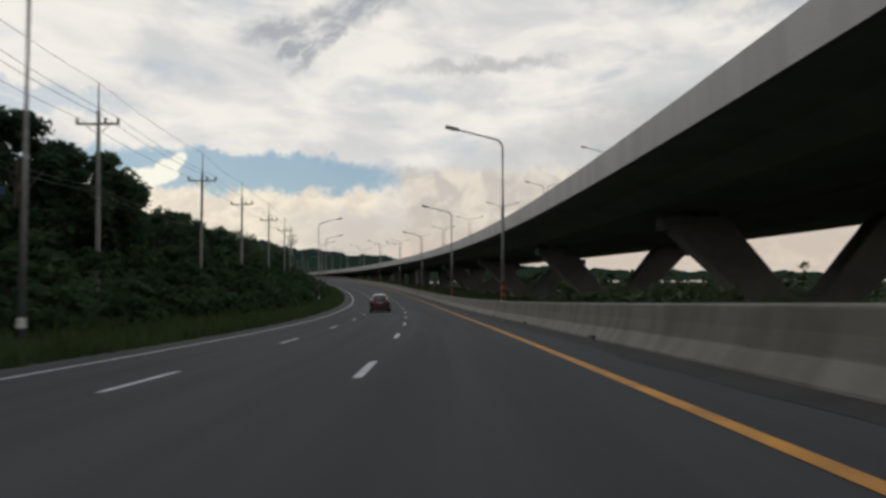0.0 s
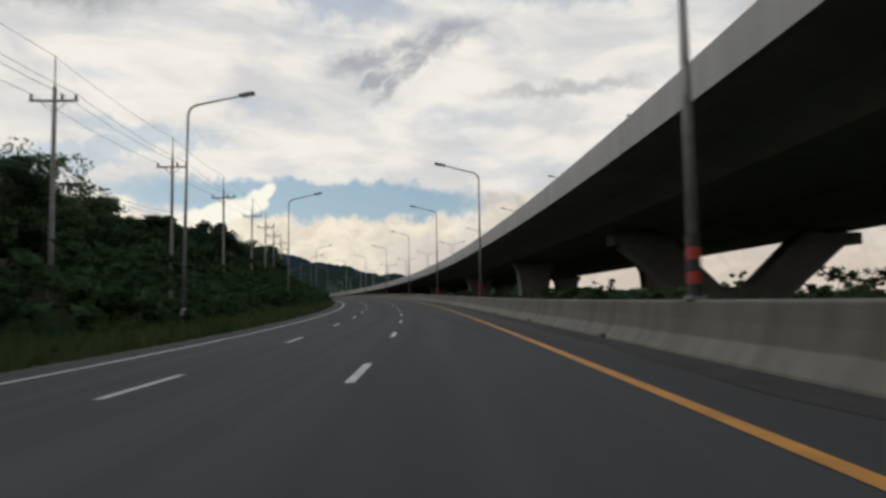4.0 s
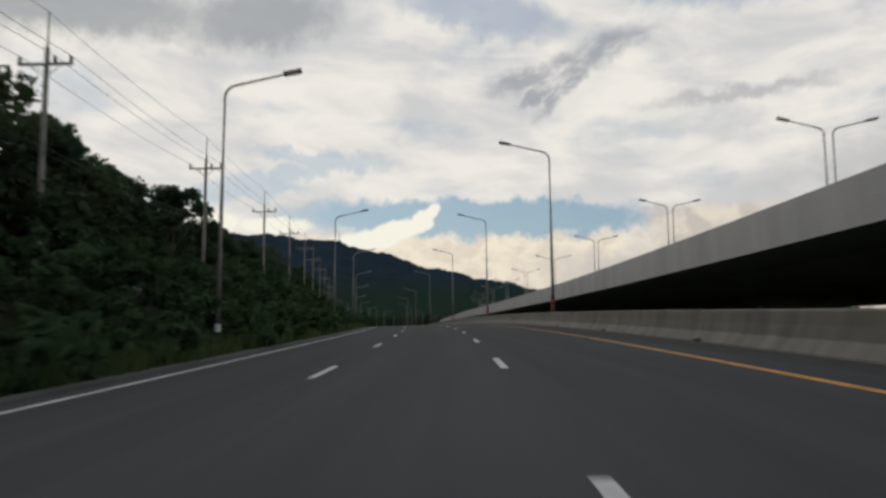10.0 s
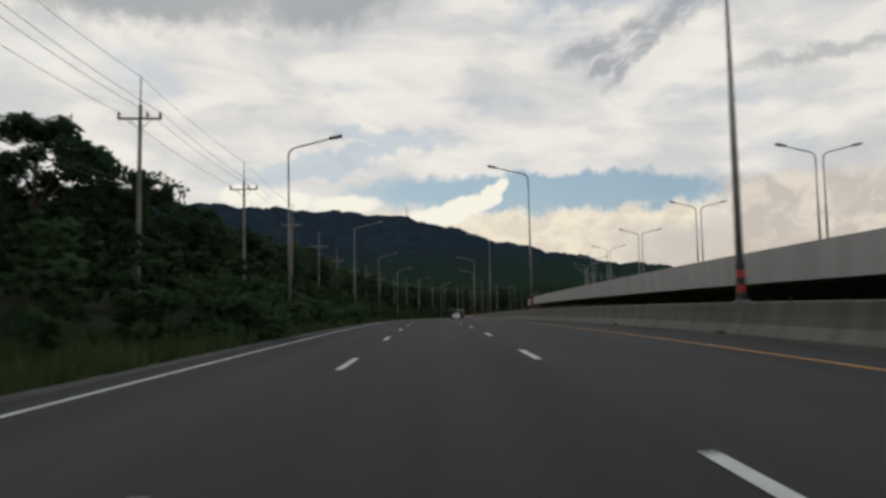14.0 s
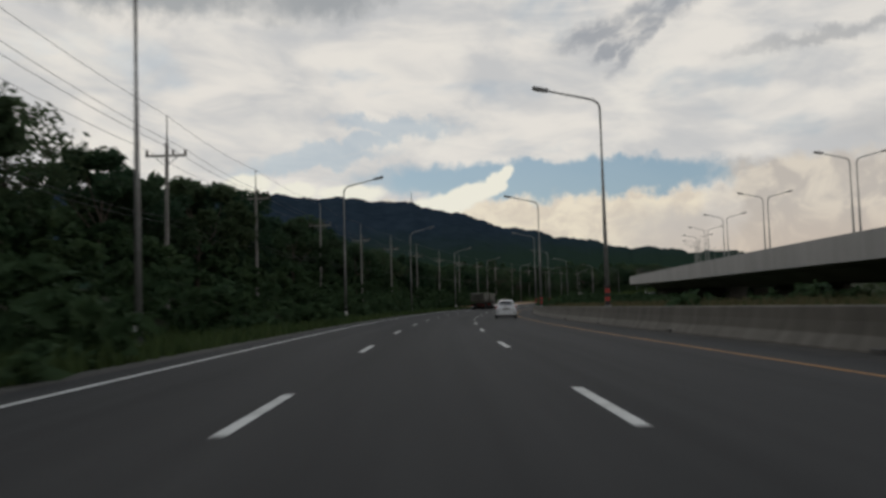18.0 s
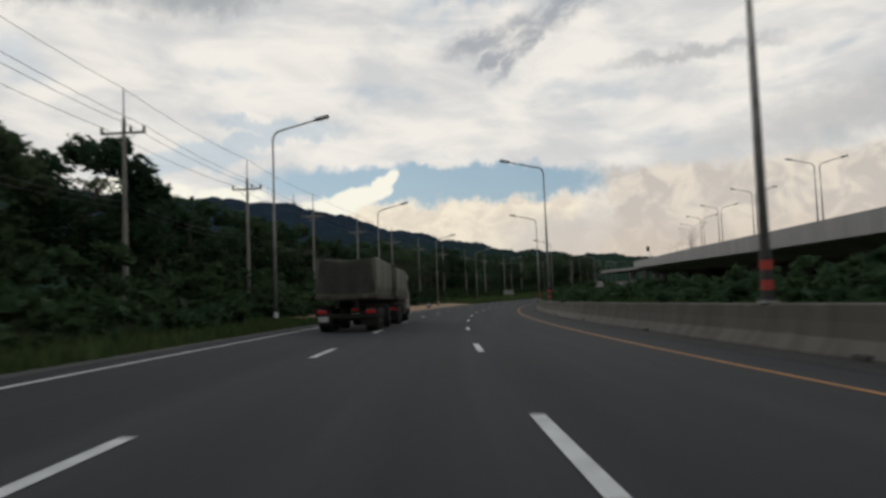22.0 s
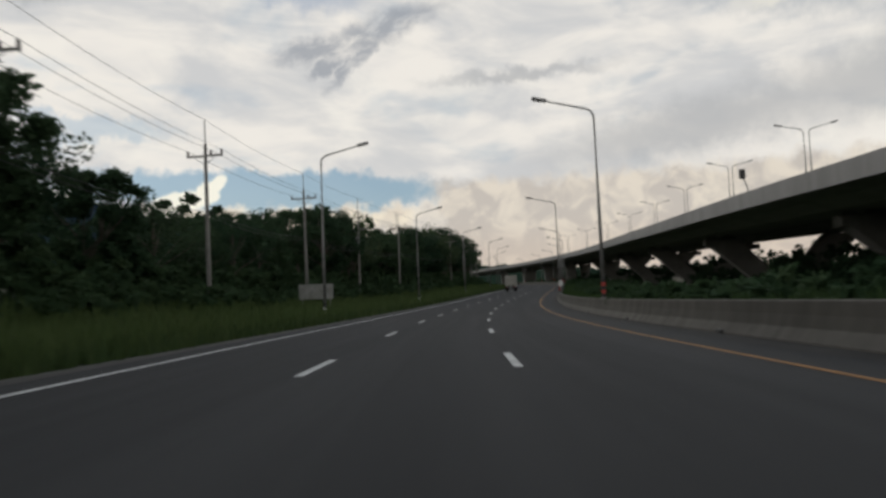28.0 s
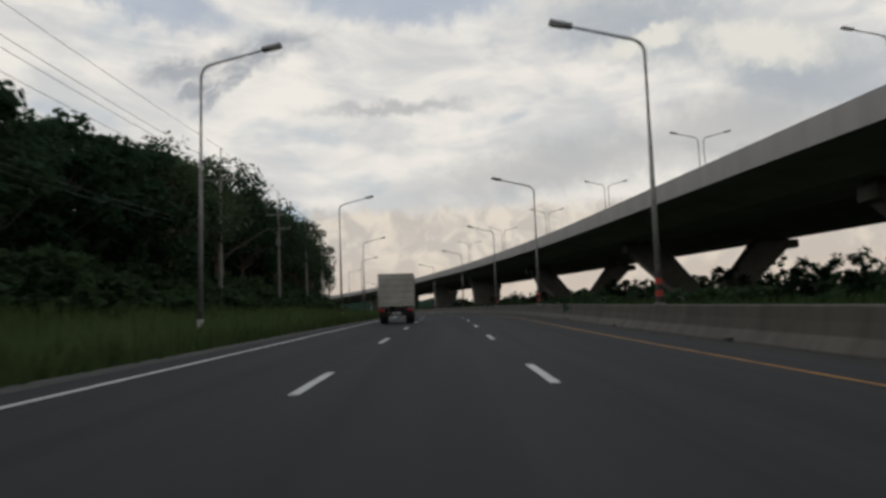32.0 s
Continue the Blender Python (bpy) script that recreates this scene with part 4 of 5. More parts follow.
# ---- small things by the road ----
def notice_board(s, d, w, h):
    p = land(s, d)
    board = empty("notice_board", pose(p.x, p.y, p.z, 0, 0, -math.degrees(heading(s)) + 8))
    bm = bmesh.new()
    box(bm, -w / 2, w / 2, -0.03, 0.03, 1.0, 1.0 + h, 0.015)
    part("panel", bm, M_board, board, "blank weathered grey panel")
    for x in (-w / 2 + 0.3, w / 2 - 0.3):
        bm = bmesh.new()
        box(bm, x - 0.05, x + 0.05, 0.035, 0.12, -0.4, 1.0 + h, 0.01)
        part("post", bm, M_post, board)
    return tagged(board, "blank weathered grey board on two posts in the grass", "board")


notice_board(790.0, -15.5, 2.9, 1.3)


def marker_post(s, d, first_=[]):
    p = land(s, d)
    m = pose(p.x, p.y, p.z, 0, 0, -math.degrees(heading(s)))
    if first_:
        return copy_thing(first_[0], m)
    post = empty("marker_post", m)
    bm = bmesh.new()
    box(bm, -0.13, 0.13, -0.12, 0.12, -0.3, 0.85, 0.03)
    part("shaft", bm, M_black, post, "black painted shaft")
    bm = bmesh.new()
    box(bm, -0.135, 0.135, -0.125, 0.125, 0.5, 0.66, 0.02)
    part("stripe", bm, M_whiteband, post, "white painted stripe")
    first_.append(post)
    return tagged(post, "black and white concrete marker post on the sand", "marker post", "marker posts")


for s, d in ((685.6, -10.6), (686.6, -10.7), (687.6, -10.8), (688.6, -10.9)):
    marker_post(s, d)


def sign_on_viaduct(s):
    """A square black panel on a bent post at the viaduct's edge."""
    p = via(s, 0.35, -0.3)
    sign = empty("viaduct_sign", pose(p.x, p.y, p.z, 0, 0, -math.degrees(heading(s))))
    bm = bmesh.new()
    tube(bm, [(0.2, 0, 0), (0.1, 0, 0.9), (-0.15, 0, 1.5), (-0.2, 0, 2.2)], 0.05, 8)
    part("post", bm, M_galv, sign)
    bm = bmesh.new()
    box(bm, -0.46, 0.02, -0.08, 0.08, 1.5, 2.3, 0.03)
    part("panel", bm, M_black, sign, "black back of a panel")
    return tagged(sign, "small black panel on a bent post on the viaduct", "sign")


def oval_sign(s):
    """A blank oval plate on a short post beside a street lamp."""
    p = by_barrier(s, 0.55, 0.6)
    sign = empty("roadside_sign", pose(p.x, p.y, p.z, 0, 0, -math.degrees(heading(s)) + 4))
    bm = bmesh.new()
    tube(bm, [(0.05, 0.06, -0.4), (0.05, 0.06, 1.75)], 0.035, 8)
    part("post", bm, M_galv, sign)
    bm = bmesh.new()
    ring = [(0.26 * math.cos(k * math.pi / 12) - 0.02, 1.4 + 0.4 * math.sin(k * math.pi / 12)) for k in range(24)]
    loft_ring = [[bm.verts.new((x, y, z)) for x, z in ring] for y in (-0.02, 0.02)]
    for k in range(24):
        bm.faces.new((loft_ring[0][k], loft_ring[0][(k + 1) % 24], loft_ring[1][(k + 1) % 24], loft_ring[1][k]))
    bm.faces.new(loft_ring[0][::-1])
    bm.faces.new(loft_ring[1])
    part("panel", bm, M_whiteband, sign, "blank white oval panel")
    return tagged(sign, "blank white oval sign behind the barrier", "sign")


oval_sign(814.6)


def shed(s, d, w, depth, h, turn):
    """A low hut with a pale sheet roof and an open front."""
    p = land(s, d)
    hut = empty("shed", pose(p.x, p.y, p.z, 0, 0, -math.degrees(heading(s)) + turn))
    for x0, x1, y0, y1, name in ((-w / 2, w / 2, depth / 2 - 0.1, depth / 2, "back_wall"), (-w / 2, -w / 2 + 0.1, -depth / 2, depth / 2 - 0.11, "side_wall"), (w / 2 - 0.1, w / 2, -depth / 2, depth / 2 - 0.11, "side_wall")):
        bm = bmesh.new()
        box(bm, x0, x1, y0, y1, -0.4, h, 0.02)
        part(name, bm, M_board, hut)
    for x in (-w / 2 + 0.2, 0.0, w / 2 - 0.2):
        bm = bmesh.new()
        box(bm, x - 0.06, x + 0.06, -depth / 2 - 0.3, -depth / 2 - 0.18, -0.4, h - 0.1, 0.01)
        part("post", bm, M_bark, hut)
    bm = bmesh.new()
    n = int(w / 0.25)
    top = [(-w / 2 - 0.3 + (w + 0.6) * k / (2 * n), 0.03 * (k % 2)) for k in range(2 * n + 1)]
    rows = [[bm.verts.new((x, y, z + q)) for x, q in top] for y, z in ((-depth / 2 - 0.7, h - 0.25), (0, h + 0.35), (depth / 2 + 0.4, h - 0.05))]
    for r0, r1 in zip(rows, rows[1:]):
        for k in range(2 * n):
            bm.faces.new((r0[k], r0[k + 1], r1[k + 1], r1[k]))
    bmesh.ops.solidify(bm, geom=bm.faces[:], thickness=0.02)
    part("roof", bm, M_sheet, hut, "pale corrugated sheet roof")
    return tagged(hut, "low hut with a pale corrugated roof among bushes", "shed")


shed(872, 31, 9.0, 4.0, 1.7, 25)
shed(856, 33, 6.0, 3.5, 1.8, -10)
shed(925, 42, 10.0, 5.0, 2.6, 15)
sign_on_viaduct(792)
sign_on_viaduct(708)
# ---- trees and bushes ----
def leaf_cloud(rn, clumps, per, size, flat=0.6):
    """Leaf quads scattered round clump centres; returns vertex and face arrays."""
    c = np.array([q[:3] for q in clumps])
    r = np.array([q[3] for q in clumps])
    idx = np.repeat(np.arange(len(c)), per)
    n = len(idx)
    v = rn.normal(size=(n, 3))
    v /= np.linalg.norm(v, axis=1)[:, None] + 1e-9
    rad = r[idx] * rn.uniform(0.35, 1.05, n) ** 0.6
    p = c[idx] + v * rad[:, None] * np.array([1, 1, 0.75])
    a = rn.normal(size=(n, 3))
    a[:, 2] *= flat
    a /= np.linalg.norm(a, axis=1)[:, None] + 1e-9
    b = np.cross(a, rn.normal(size=(n, 3)))
    b /= np.linalg.norm(b, axis=1)[:, None] + 1e-9
    s = rn.uniform(0.6, 1.3, n)[:, None] * size
    verts = np.stack([p - a * s, p + b * s * 0.45, p + a * s, p - b * s * 0.45], 1).reshape(-1, 3)
    faces = np.arange(4 * n).reshape(-1, 4)
    return verts, faces


def quick_mesh(name, verts, faces, material):
    me = bpy.data.meshes.new(name)
    n, k = faces.shape
    me.vertices.add(len(verts))
    me.vertices.foreach_set("co", np.asarray(verts, np.float32).ravel())
    me.loops.add(n * k)
    me.loops.foreach_set("vertex_index", faces.astype(np.int32).ravel())
    me.polygons.add(n)
    me.polygons.foreach_set("loop_start", np.arange(0, n * k, k, dtype=np.int32))
    me.polygons.foreach_set("loop_total", np.full(n, k, np.int32))
    me.materials.append(material)
    me.update(calc_edges=True)
    return me


def crown_clumps(rn, height, width, count, low=0.35):
    out = []
    for _ in range(count):
        f = rn.uniform(low, 1.0)
        w = width * (math.sin(math.pi * min(1, (f - low * 0.7) / (1.02 - low * 0.7))) ** 0.6 + 0.12)
        a = rn.uniform(0, 2 * math.pi)
        q = rn.uniform(0.25, 1.0) ** 0.6 * w
        out.append((q * math.cos(a), q * math.sin(a), height * f, rn.uniform(0.55, 1.15) * width * 0.30))
    return out


def tree_kind(seed, height, width, count, per, size, material, low=0.35, name="tree"):
    """A tapered trunk with limbs to the clumps and a crown of single leaves."""
    rn = np.random.RandomState(seed)
    tree = empty(name)
    clumps = crown_clumps(rn, height, width, count, low)
    bm = bmesh.new()
    lean = rn.uniform(-0.4, 0.4, 2)
    pts = [(0, 0, -0.5), (lean[0] * 0.3, lean[1] * 0.3, height * 0.35), (lean[0], lean[1], height * 0.78)]
    tube(bm, pts, [height * 0.02, height * 0.014, height * 0.005], 6)
    for q in clumps[:: max(1, len(clumps) // 9)]:
        z = max(height * 0.22, q[2] * 0.6)
        tube(bm, [(lean[0] * z / height, lean[1] * z / height, z), (q[0] * 0.55, q[1] * 0.55, (z + q[2]) / 2 + 0.1), (q[0], q[1], q[2])], [height * 0.008, height * 0.005, 0.015], 4, False)
    part("trunk", bm, M_bark, tree)
    v, f = leaf_cloud(rn, clumps, per, size)
    if per > 100:
        v2, f2 = leaf_cloud(rn, [(x, y, z, r * 0.6) for x, y, z, r in clumps], 9, size * 2.4)
        f = np.concatenate([f, f2 + len(v)])
        v = np.concatenate([v, v2])
    crown = new("crown", quick_mesh("crown", v, f, material))
    crown.parent = tree
    return tree


KINDS = [tree_kind(11, 8.5, 3.4, 40, 130, 0.21, M_leaf), tree_kind(12, 7.2, 3.0, 36, 130, 0.20, M_leaf2), tree_kind(13, 9.5, 3.2, 40, 130, 0.21, M_leaf, 0.3), tree_kind(14, 6.4, 2.8, 34, 130, 0.19, M_leaf2, 0.2),
         tree_kind(15, 10.5, 4.2, 48, 130, 0.22, M_leaf, 0.4), tree_kind(16, 8.0, 3.6, 34, 90, 0.15, M_leaf2, 0.45), tree_kind(17, 9.0, 3.3, 46, 90, 0.14, M_leaf, 0.5)]
TREE_LABELS = ["bushy dark green roadside tree", "dense olive green young tree", "tall slim dark green tree", "low leafy green tree with branches to the ground", "broad old dark green tree", "open airy olive tree with gaps in its crown", "feathery dark green tree with a thin crown"]
placed = [False] * len(KINDS)
rt = random.Random(21)


def plant(kind, p, turn, scale, label=""):
    m = pose(p.x, p.y, p.z - 0.1, 0, 0, turn) @ Matrix.Scale(scale, 4)
    if not placed[kind]:
        placed[kind] = True
        KINDS[kind].matrix_basis = m
        tagged(KINDS[kind], TREE_LABELS[kind] + " on the bank", "tree", "roadside trees")
        return KINDS[kind]
    t = copy_thing(KINDS[kind], m)
    t.matrix_basis = m
    return t


def canopy(s):
    """Height of the wood's edge above the road."""
    return float(np.interp(s, [-60, 0, 25, 45, 62, 150, 240, 251, 259, 270, 285, 300, 309, 316, 326, 339, 363, 388, 400, 415, 442, 460, 505, 520, 527, 550, 562, 583, 592, 603, 640, 692, 712, 740, 752, 764, 776, 792, 803, 815, 835, 860, 885, 910, 960, 1010], [11.0, 12.0, 13.8, 12.6, 10.0, 10.1, 10.6, 10.4, 11.0, 11.8, 11.2, 11.2, 12.6, 12.2, 11.2, 10.5, 10, 10.8, 9.8, 11.2, 10.8, 10.8, 12.2, 12.8, 10.8, 12.4, 12.8, 11.4, 12.8, 11.2, 10, 9.6, 12.2, 12.6, 14.4, 11.8, 8.8, 9.2, 12.0, 12.2, 11.6, 11.6, 14.8, 15.2, 14.2, 11.5]))


s = -20.0
while s < 1090:
    d = rt.uniform(-25.5, -20.5)
    p = land(s, d)
    k = rt.choice((0, 0, 1, 2, 2, 3, 4, 5)) if s < 700 else rt.choice((0, 5, 5, 6, 6, 6, 2))
    want = canopy(s) * rt.uniform(0.80, 0.99) - (p.z - road_z(s))
    h = (8.5, 7.2, 9.5, 6.4, 10.5, 8.0, 9.0)[k]
    plant(k, p, rt.uniform(0, 360), max(0.55, want / h))
    s += rt.uniform(2.7, 4.3)


def wood(name, spots, seed, clumps, per, size, material, label, low=0.15):
    """Many trees or bushes as one uncounted mass: spots of (place, height, width)."""
    rn = np.random.RandomState(seed)
    allv, allf, base = [], [], 0
    for p, h, w in spots:
        crown = crown_clumps(rn, h, w, clumps, low)
        inner = [(x, y, z, r * 0.6) for x, y, z, r in crown]
        for v, f in (leaf_cloud(rn, crown, per, size * (0.8 + 0.05 * h)), leaf_cloud(rn, inner, 7, size * 2.6)):
            allv.append(v + np.array([p.x, p.y, p.z]))
            allf.append(f + base)
            base += len(v)
    ob = new(name, quick_mesh(name, np.concatenate(allv), np.concatenate(allf), material))
    return tagged(ob, label, "trees" if "wood" in name else "bushes", kind="stuff")


spots_ = []
s = -30.0
while s < 1100:
    for d0, d1 in ((-34, -26), (-48, -35), (-70, -50)):
        d = rt.uniform(d0, d1)
        p = land(s + rt.uniform(-3, 3), d)
        h = max(4.0, canopy(s) * rt.uniform(0.82, 0.99) - (p.z - road_z(s)) * 0.75) + (float(np.interp(s, [690, 740, 900, 960], [0, 2.5, 2.5, 0])) if d < -35 else 0.0)
        spots_.append((p, h, rt.uniform(2.8, 4.2)))
    s += 5.5
wood("hillside_wood", spots_, 31, 16, 34, 0.32, M_leaf, "dense dark green wood on the hillside")
spots_ = []


def thicket(s):
    """How far beyond the asphalt the scrub begins."""
    return float(np.interp(s, [0, 60, 180, 235, 280, 440, 540, 620, 700, 760, 1100], [5.5, 4.5, 4.0, 1.6, 0.7, 0.7, 1.6, 3.4, 7.8, 8.4, 8.0]))


s = -30.0
while s < 1090:
    for _ in range(5):
        x = thicket(s) + rt.uniform(0, 1) * (13.5 - thicket(s))
        p = land(s + rt.uniform(-1, 1), edge_l(s) - x)
        spots_.append((p, rt.uniform(0.8, 1.6) + max(0.0, x - thicket(s)) * 0.42, rt.uniform(1.0, 1.9)))
    s += 2.4
wood("bank_bushes", spots_, 32, 8, 30, 0.16, M_shrub, "tangled green bushes and scrub covering the bank", 0.05)
# grass on the verge and behind the barrier
def grass(name, ranges, count, tall, seed, label, material=None):
    rn = np.random.RandomState(seed)
    s0, s1, d0, d1 = ranges
    n = count
    ss, dd = rn.uniform(s0, s1, n), rn.uniform(0, 1, n)
    ctr = np.empty((n, 3))
    for i in range(n):
        d = (edge_l(ss[i]) if d0 < 0 else edge_r(ss[i])) + d0 + (d1 - d0) * dd[i]
        ctr[i] = land(ss[i], d)
    keep = ~((ss > 632) & (ss < 722) & (d0 < 0))
    ctr, n = ctr[keep], int(keep.sum())
    a = rn.uniform(0, 2 * np.pi, n)
    side = np.stack([np.cos(a), np.sin(a), np.zeros(n)], 1)
    h = tall * rn.uniform(0.45, 1.25, n)
    w = rn.uniform(0.05, 0.13, n)[:, None]
    bend = rn.normal(0, 0.25, (n, 2)) * h[:, None]
    tip = ctr + np.concatenate([bend, h[:, None]], 1)
    verts = np.stack([ctr - side * w - [0, 0, 0.05], ctr + side * w - [0, 0, 0.05], tip], 1).reshape(-1, 3)
    ob = new(name, quick_mesh(name, verts, np.arange(3 * n).reshape(-1, 3), material or M_grass))
    return tagged(ob, label, "grass", kind="stuff")


grass("verge_grass", (-40, 1060, -0.25, -5.5), 90000, 0.55, 41, "uneven green grass on the roadside verge")
grass("tall_verge_grass", (715, 1060, -1.2, -9.5), 60000, 0.95, 43, "tall pale green grass between the road and the wood", M_tallgrass)
grass("dry_median_grass", (425, 560, 0.15, 9.0), 26000, 0.75, 44, "dry straw-coloured grass behind the concrete barrier", M_drygrass)
grass("median_grass", (-40, 1060, 0.2, 12.0), 60000, 0.7, 42, "tall rough grass behind the concrete barrier")
# scrub and trees on the far side, below and beyond the viaduct
spots_ = []
s = -40.0
while s < 1150:
    for d0, d1, h0, h1 in ((44, 70, 2.0, 4.5), (75, 130, 3.0, 6.0)):
        p = land(s, rt.uniform(d0, d1))
        spots_.append((p, rt.uniform(h0, h1) * (1.0 if s < 700 else 1.5), rt.uniform(2.0, 4.0)))
    if s < 200:
        for _ in range(3):
            p = land(s + rt.uniform(-3, 3), edge_r(s) + rt.uniform(1.5, 9.0))
            spots_.append((p, rt.uniform(0.5, 1.15), rt.uniform(0.6, 1.3)))
    if s < 250 or s > 740:
        for d0, d1, h0, h1 in ((34, 50, 2.5, 5.0), (50, 70, 3.0, 6.0), (52, 75, 2.0, 7.5)):
            p = land(s + rt.uniform(-3, 3), rt.uniform(d0, d1))
            spots_.append((p, rt.uniform(h0, h1), rt.uniform(1.8, 3.4)))
    s += 6.0
late_, under_ = [], []
s = 450.0
while s < 1060:
    tall = float(np.interp(s, [450, 540, 600, 700, 770, 830], [0.1, 0.4, 1.2, 1.3, 0.5, 0.25]))
    for _ in range(1 if s < 560 else 4 if s < 780 else 2):
        x = rt.uniform(0.9, 13.0)
        p = land(s + rt.uniform(-2, 2), edge_r(s) + x)
        late_.append((p, rt.uniform(0.7, 1.2) + tall * rt.uniform(0.3, 1.0) * min(1.0, x / 4), rt.uniform(0.9, 1.6)))
    if s > 690:
        for d0, d1, h0, h1 in ((27, 34, 2.0, 4.6), (34, 46, 3.0, 6.5), (46, 62, 4.0, 8.0)):
            p = land(s + rt.uniform(-2, 2), rt.uniform(d0, d1))
            under_.append((p, rt.uniform(h0, h1), rt.uniform(1.8, 3.2)))
    s += 3.0
wood("median_bushes", late_, 34, 8, 28, 0.13, M_shrub, "rounded dark green bushes behind the concrete barrier", 0.05)
wood("roadside_wood", under_, 35, 13, 48, 0.15, M_leaf, "dark leafy trees standing beyond the viaduct's piers", 0.1)
wood("plain_bushes", spots_, 33, 10, 36, 0.17, M_leaf2, "scrub and low trees on the plain beyond the viaduct", 0.1)

# ---- vehicles ----
def wheel(parent, x, y, r, w, rim_r, rim_mat=None):
    """A tyre with its rim; x is the outer side's sign and place."""
    sgn = 1 if x > 0 else -1
    bm = bmesh.new()
    n = 20
    prof = [(0.0, rim_r), (0.0, r * 0.90), (0.03, r * 0.985), (0.05, r), (w - 0.05, r), (w - 0.03, r * 0.985), (w, r * 0.9), (w, rim_r)]
    rings = [[bm.verts.new((x - sgn * a, y + q * math.cos(2 * math.pi * k / n), r + q * math.sin(2 * math.pi * k / n))) for a, q in prof] for k in range(n)]
    for k in range(n):
        for j in range(len(prof) - 1):
            bm.faces.new((rings[k][j], rings[k][j + 1], rings[(k + 1) % n][j + 1], rings[(k + 1) % n][j]))
    bmesh.ops.recalc_face_normals(bm, faces=bm.faces)
    wh = part("wheel", bm, M_tyre, parent, "black tyre", smooth=True)
    bm = bmesh.new()
    hub = [bm.verts.new((x - sgn * 0.05, y, r))]
    ring = []
    for k in range(20):
        a = 2 * math.pi * k / 20
        dip = 0.015 if (k // 2) % 2 else 0.06
        ring.append(bm.verts.new((x - sgn * dip, y + rim_r * math.cos(a), r + rim_r * math.sin(a))))
    for k in range(20):
        bm.faces.new((hub[0], ring[k], ring[(k + 1) % 20]))
    part("rim", bm, rim_mat or M_rim, wh)
    return wh


def loft(bm, sections):
    """Skins closed rings of equal length, with end caps."""
    rings = [[bm.verts.new(p) for p in sec] for sec in sections]
    m = len(rings[0])
    for u, v in zip(rings, rings[1:]):
        for k in range(m):
            bm.faces.new((u[k], u[(k + 1) % m], v[(k + 1) % m], v[k]))
    bm.faces.new(rings[0][::-1])
    bm.faces.new(rings[-1])
    bmesh.ops.recalc_face_normals(bm, faces=bm.faces)
    return bm


def panel(name, pts, material, parent, label="", thick=0.006):
    """A thin plate through the points, with its own thickness."""
    bm = bmesh.new()
    f = bm.faces.new([bm.verts.new(p) for p in pts])
    r = bmesh.ops.solidify(bm, geom=[f], thickness=thick)
    bmesh.ops.recalc_face_normals(bm, faces=bm.faces)
    return part(name, bm, material, parent, label)


def curve(points, n):
    """A smooth line through the points (Catmull-Rom), n steps from each to the next."""
    p = np.array(points, float)
    p = np.vstack([2 * p[0] - p[1], p, 2 * p[-1] - p[-2]])
    out = []
    for i in range(1, len(p) - 2):
        for k in range(n):
            t = k / n
            out.append(0.5 * (2 * p[i] + (p[i + 1] - p[i - 1]) * t + (2 * p[i - 1] - 5 * p[i] + 4 * p[i + 1] - p[i + 2]) * t * t + (3 * p[i] - p[i - 1] - 3 * p[i + 1] + p[i + 2]) * t ** 3))
    return out + [p[-2]]


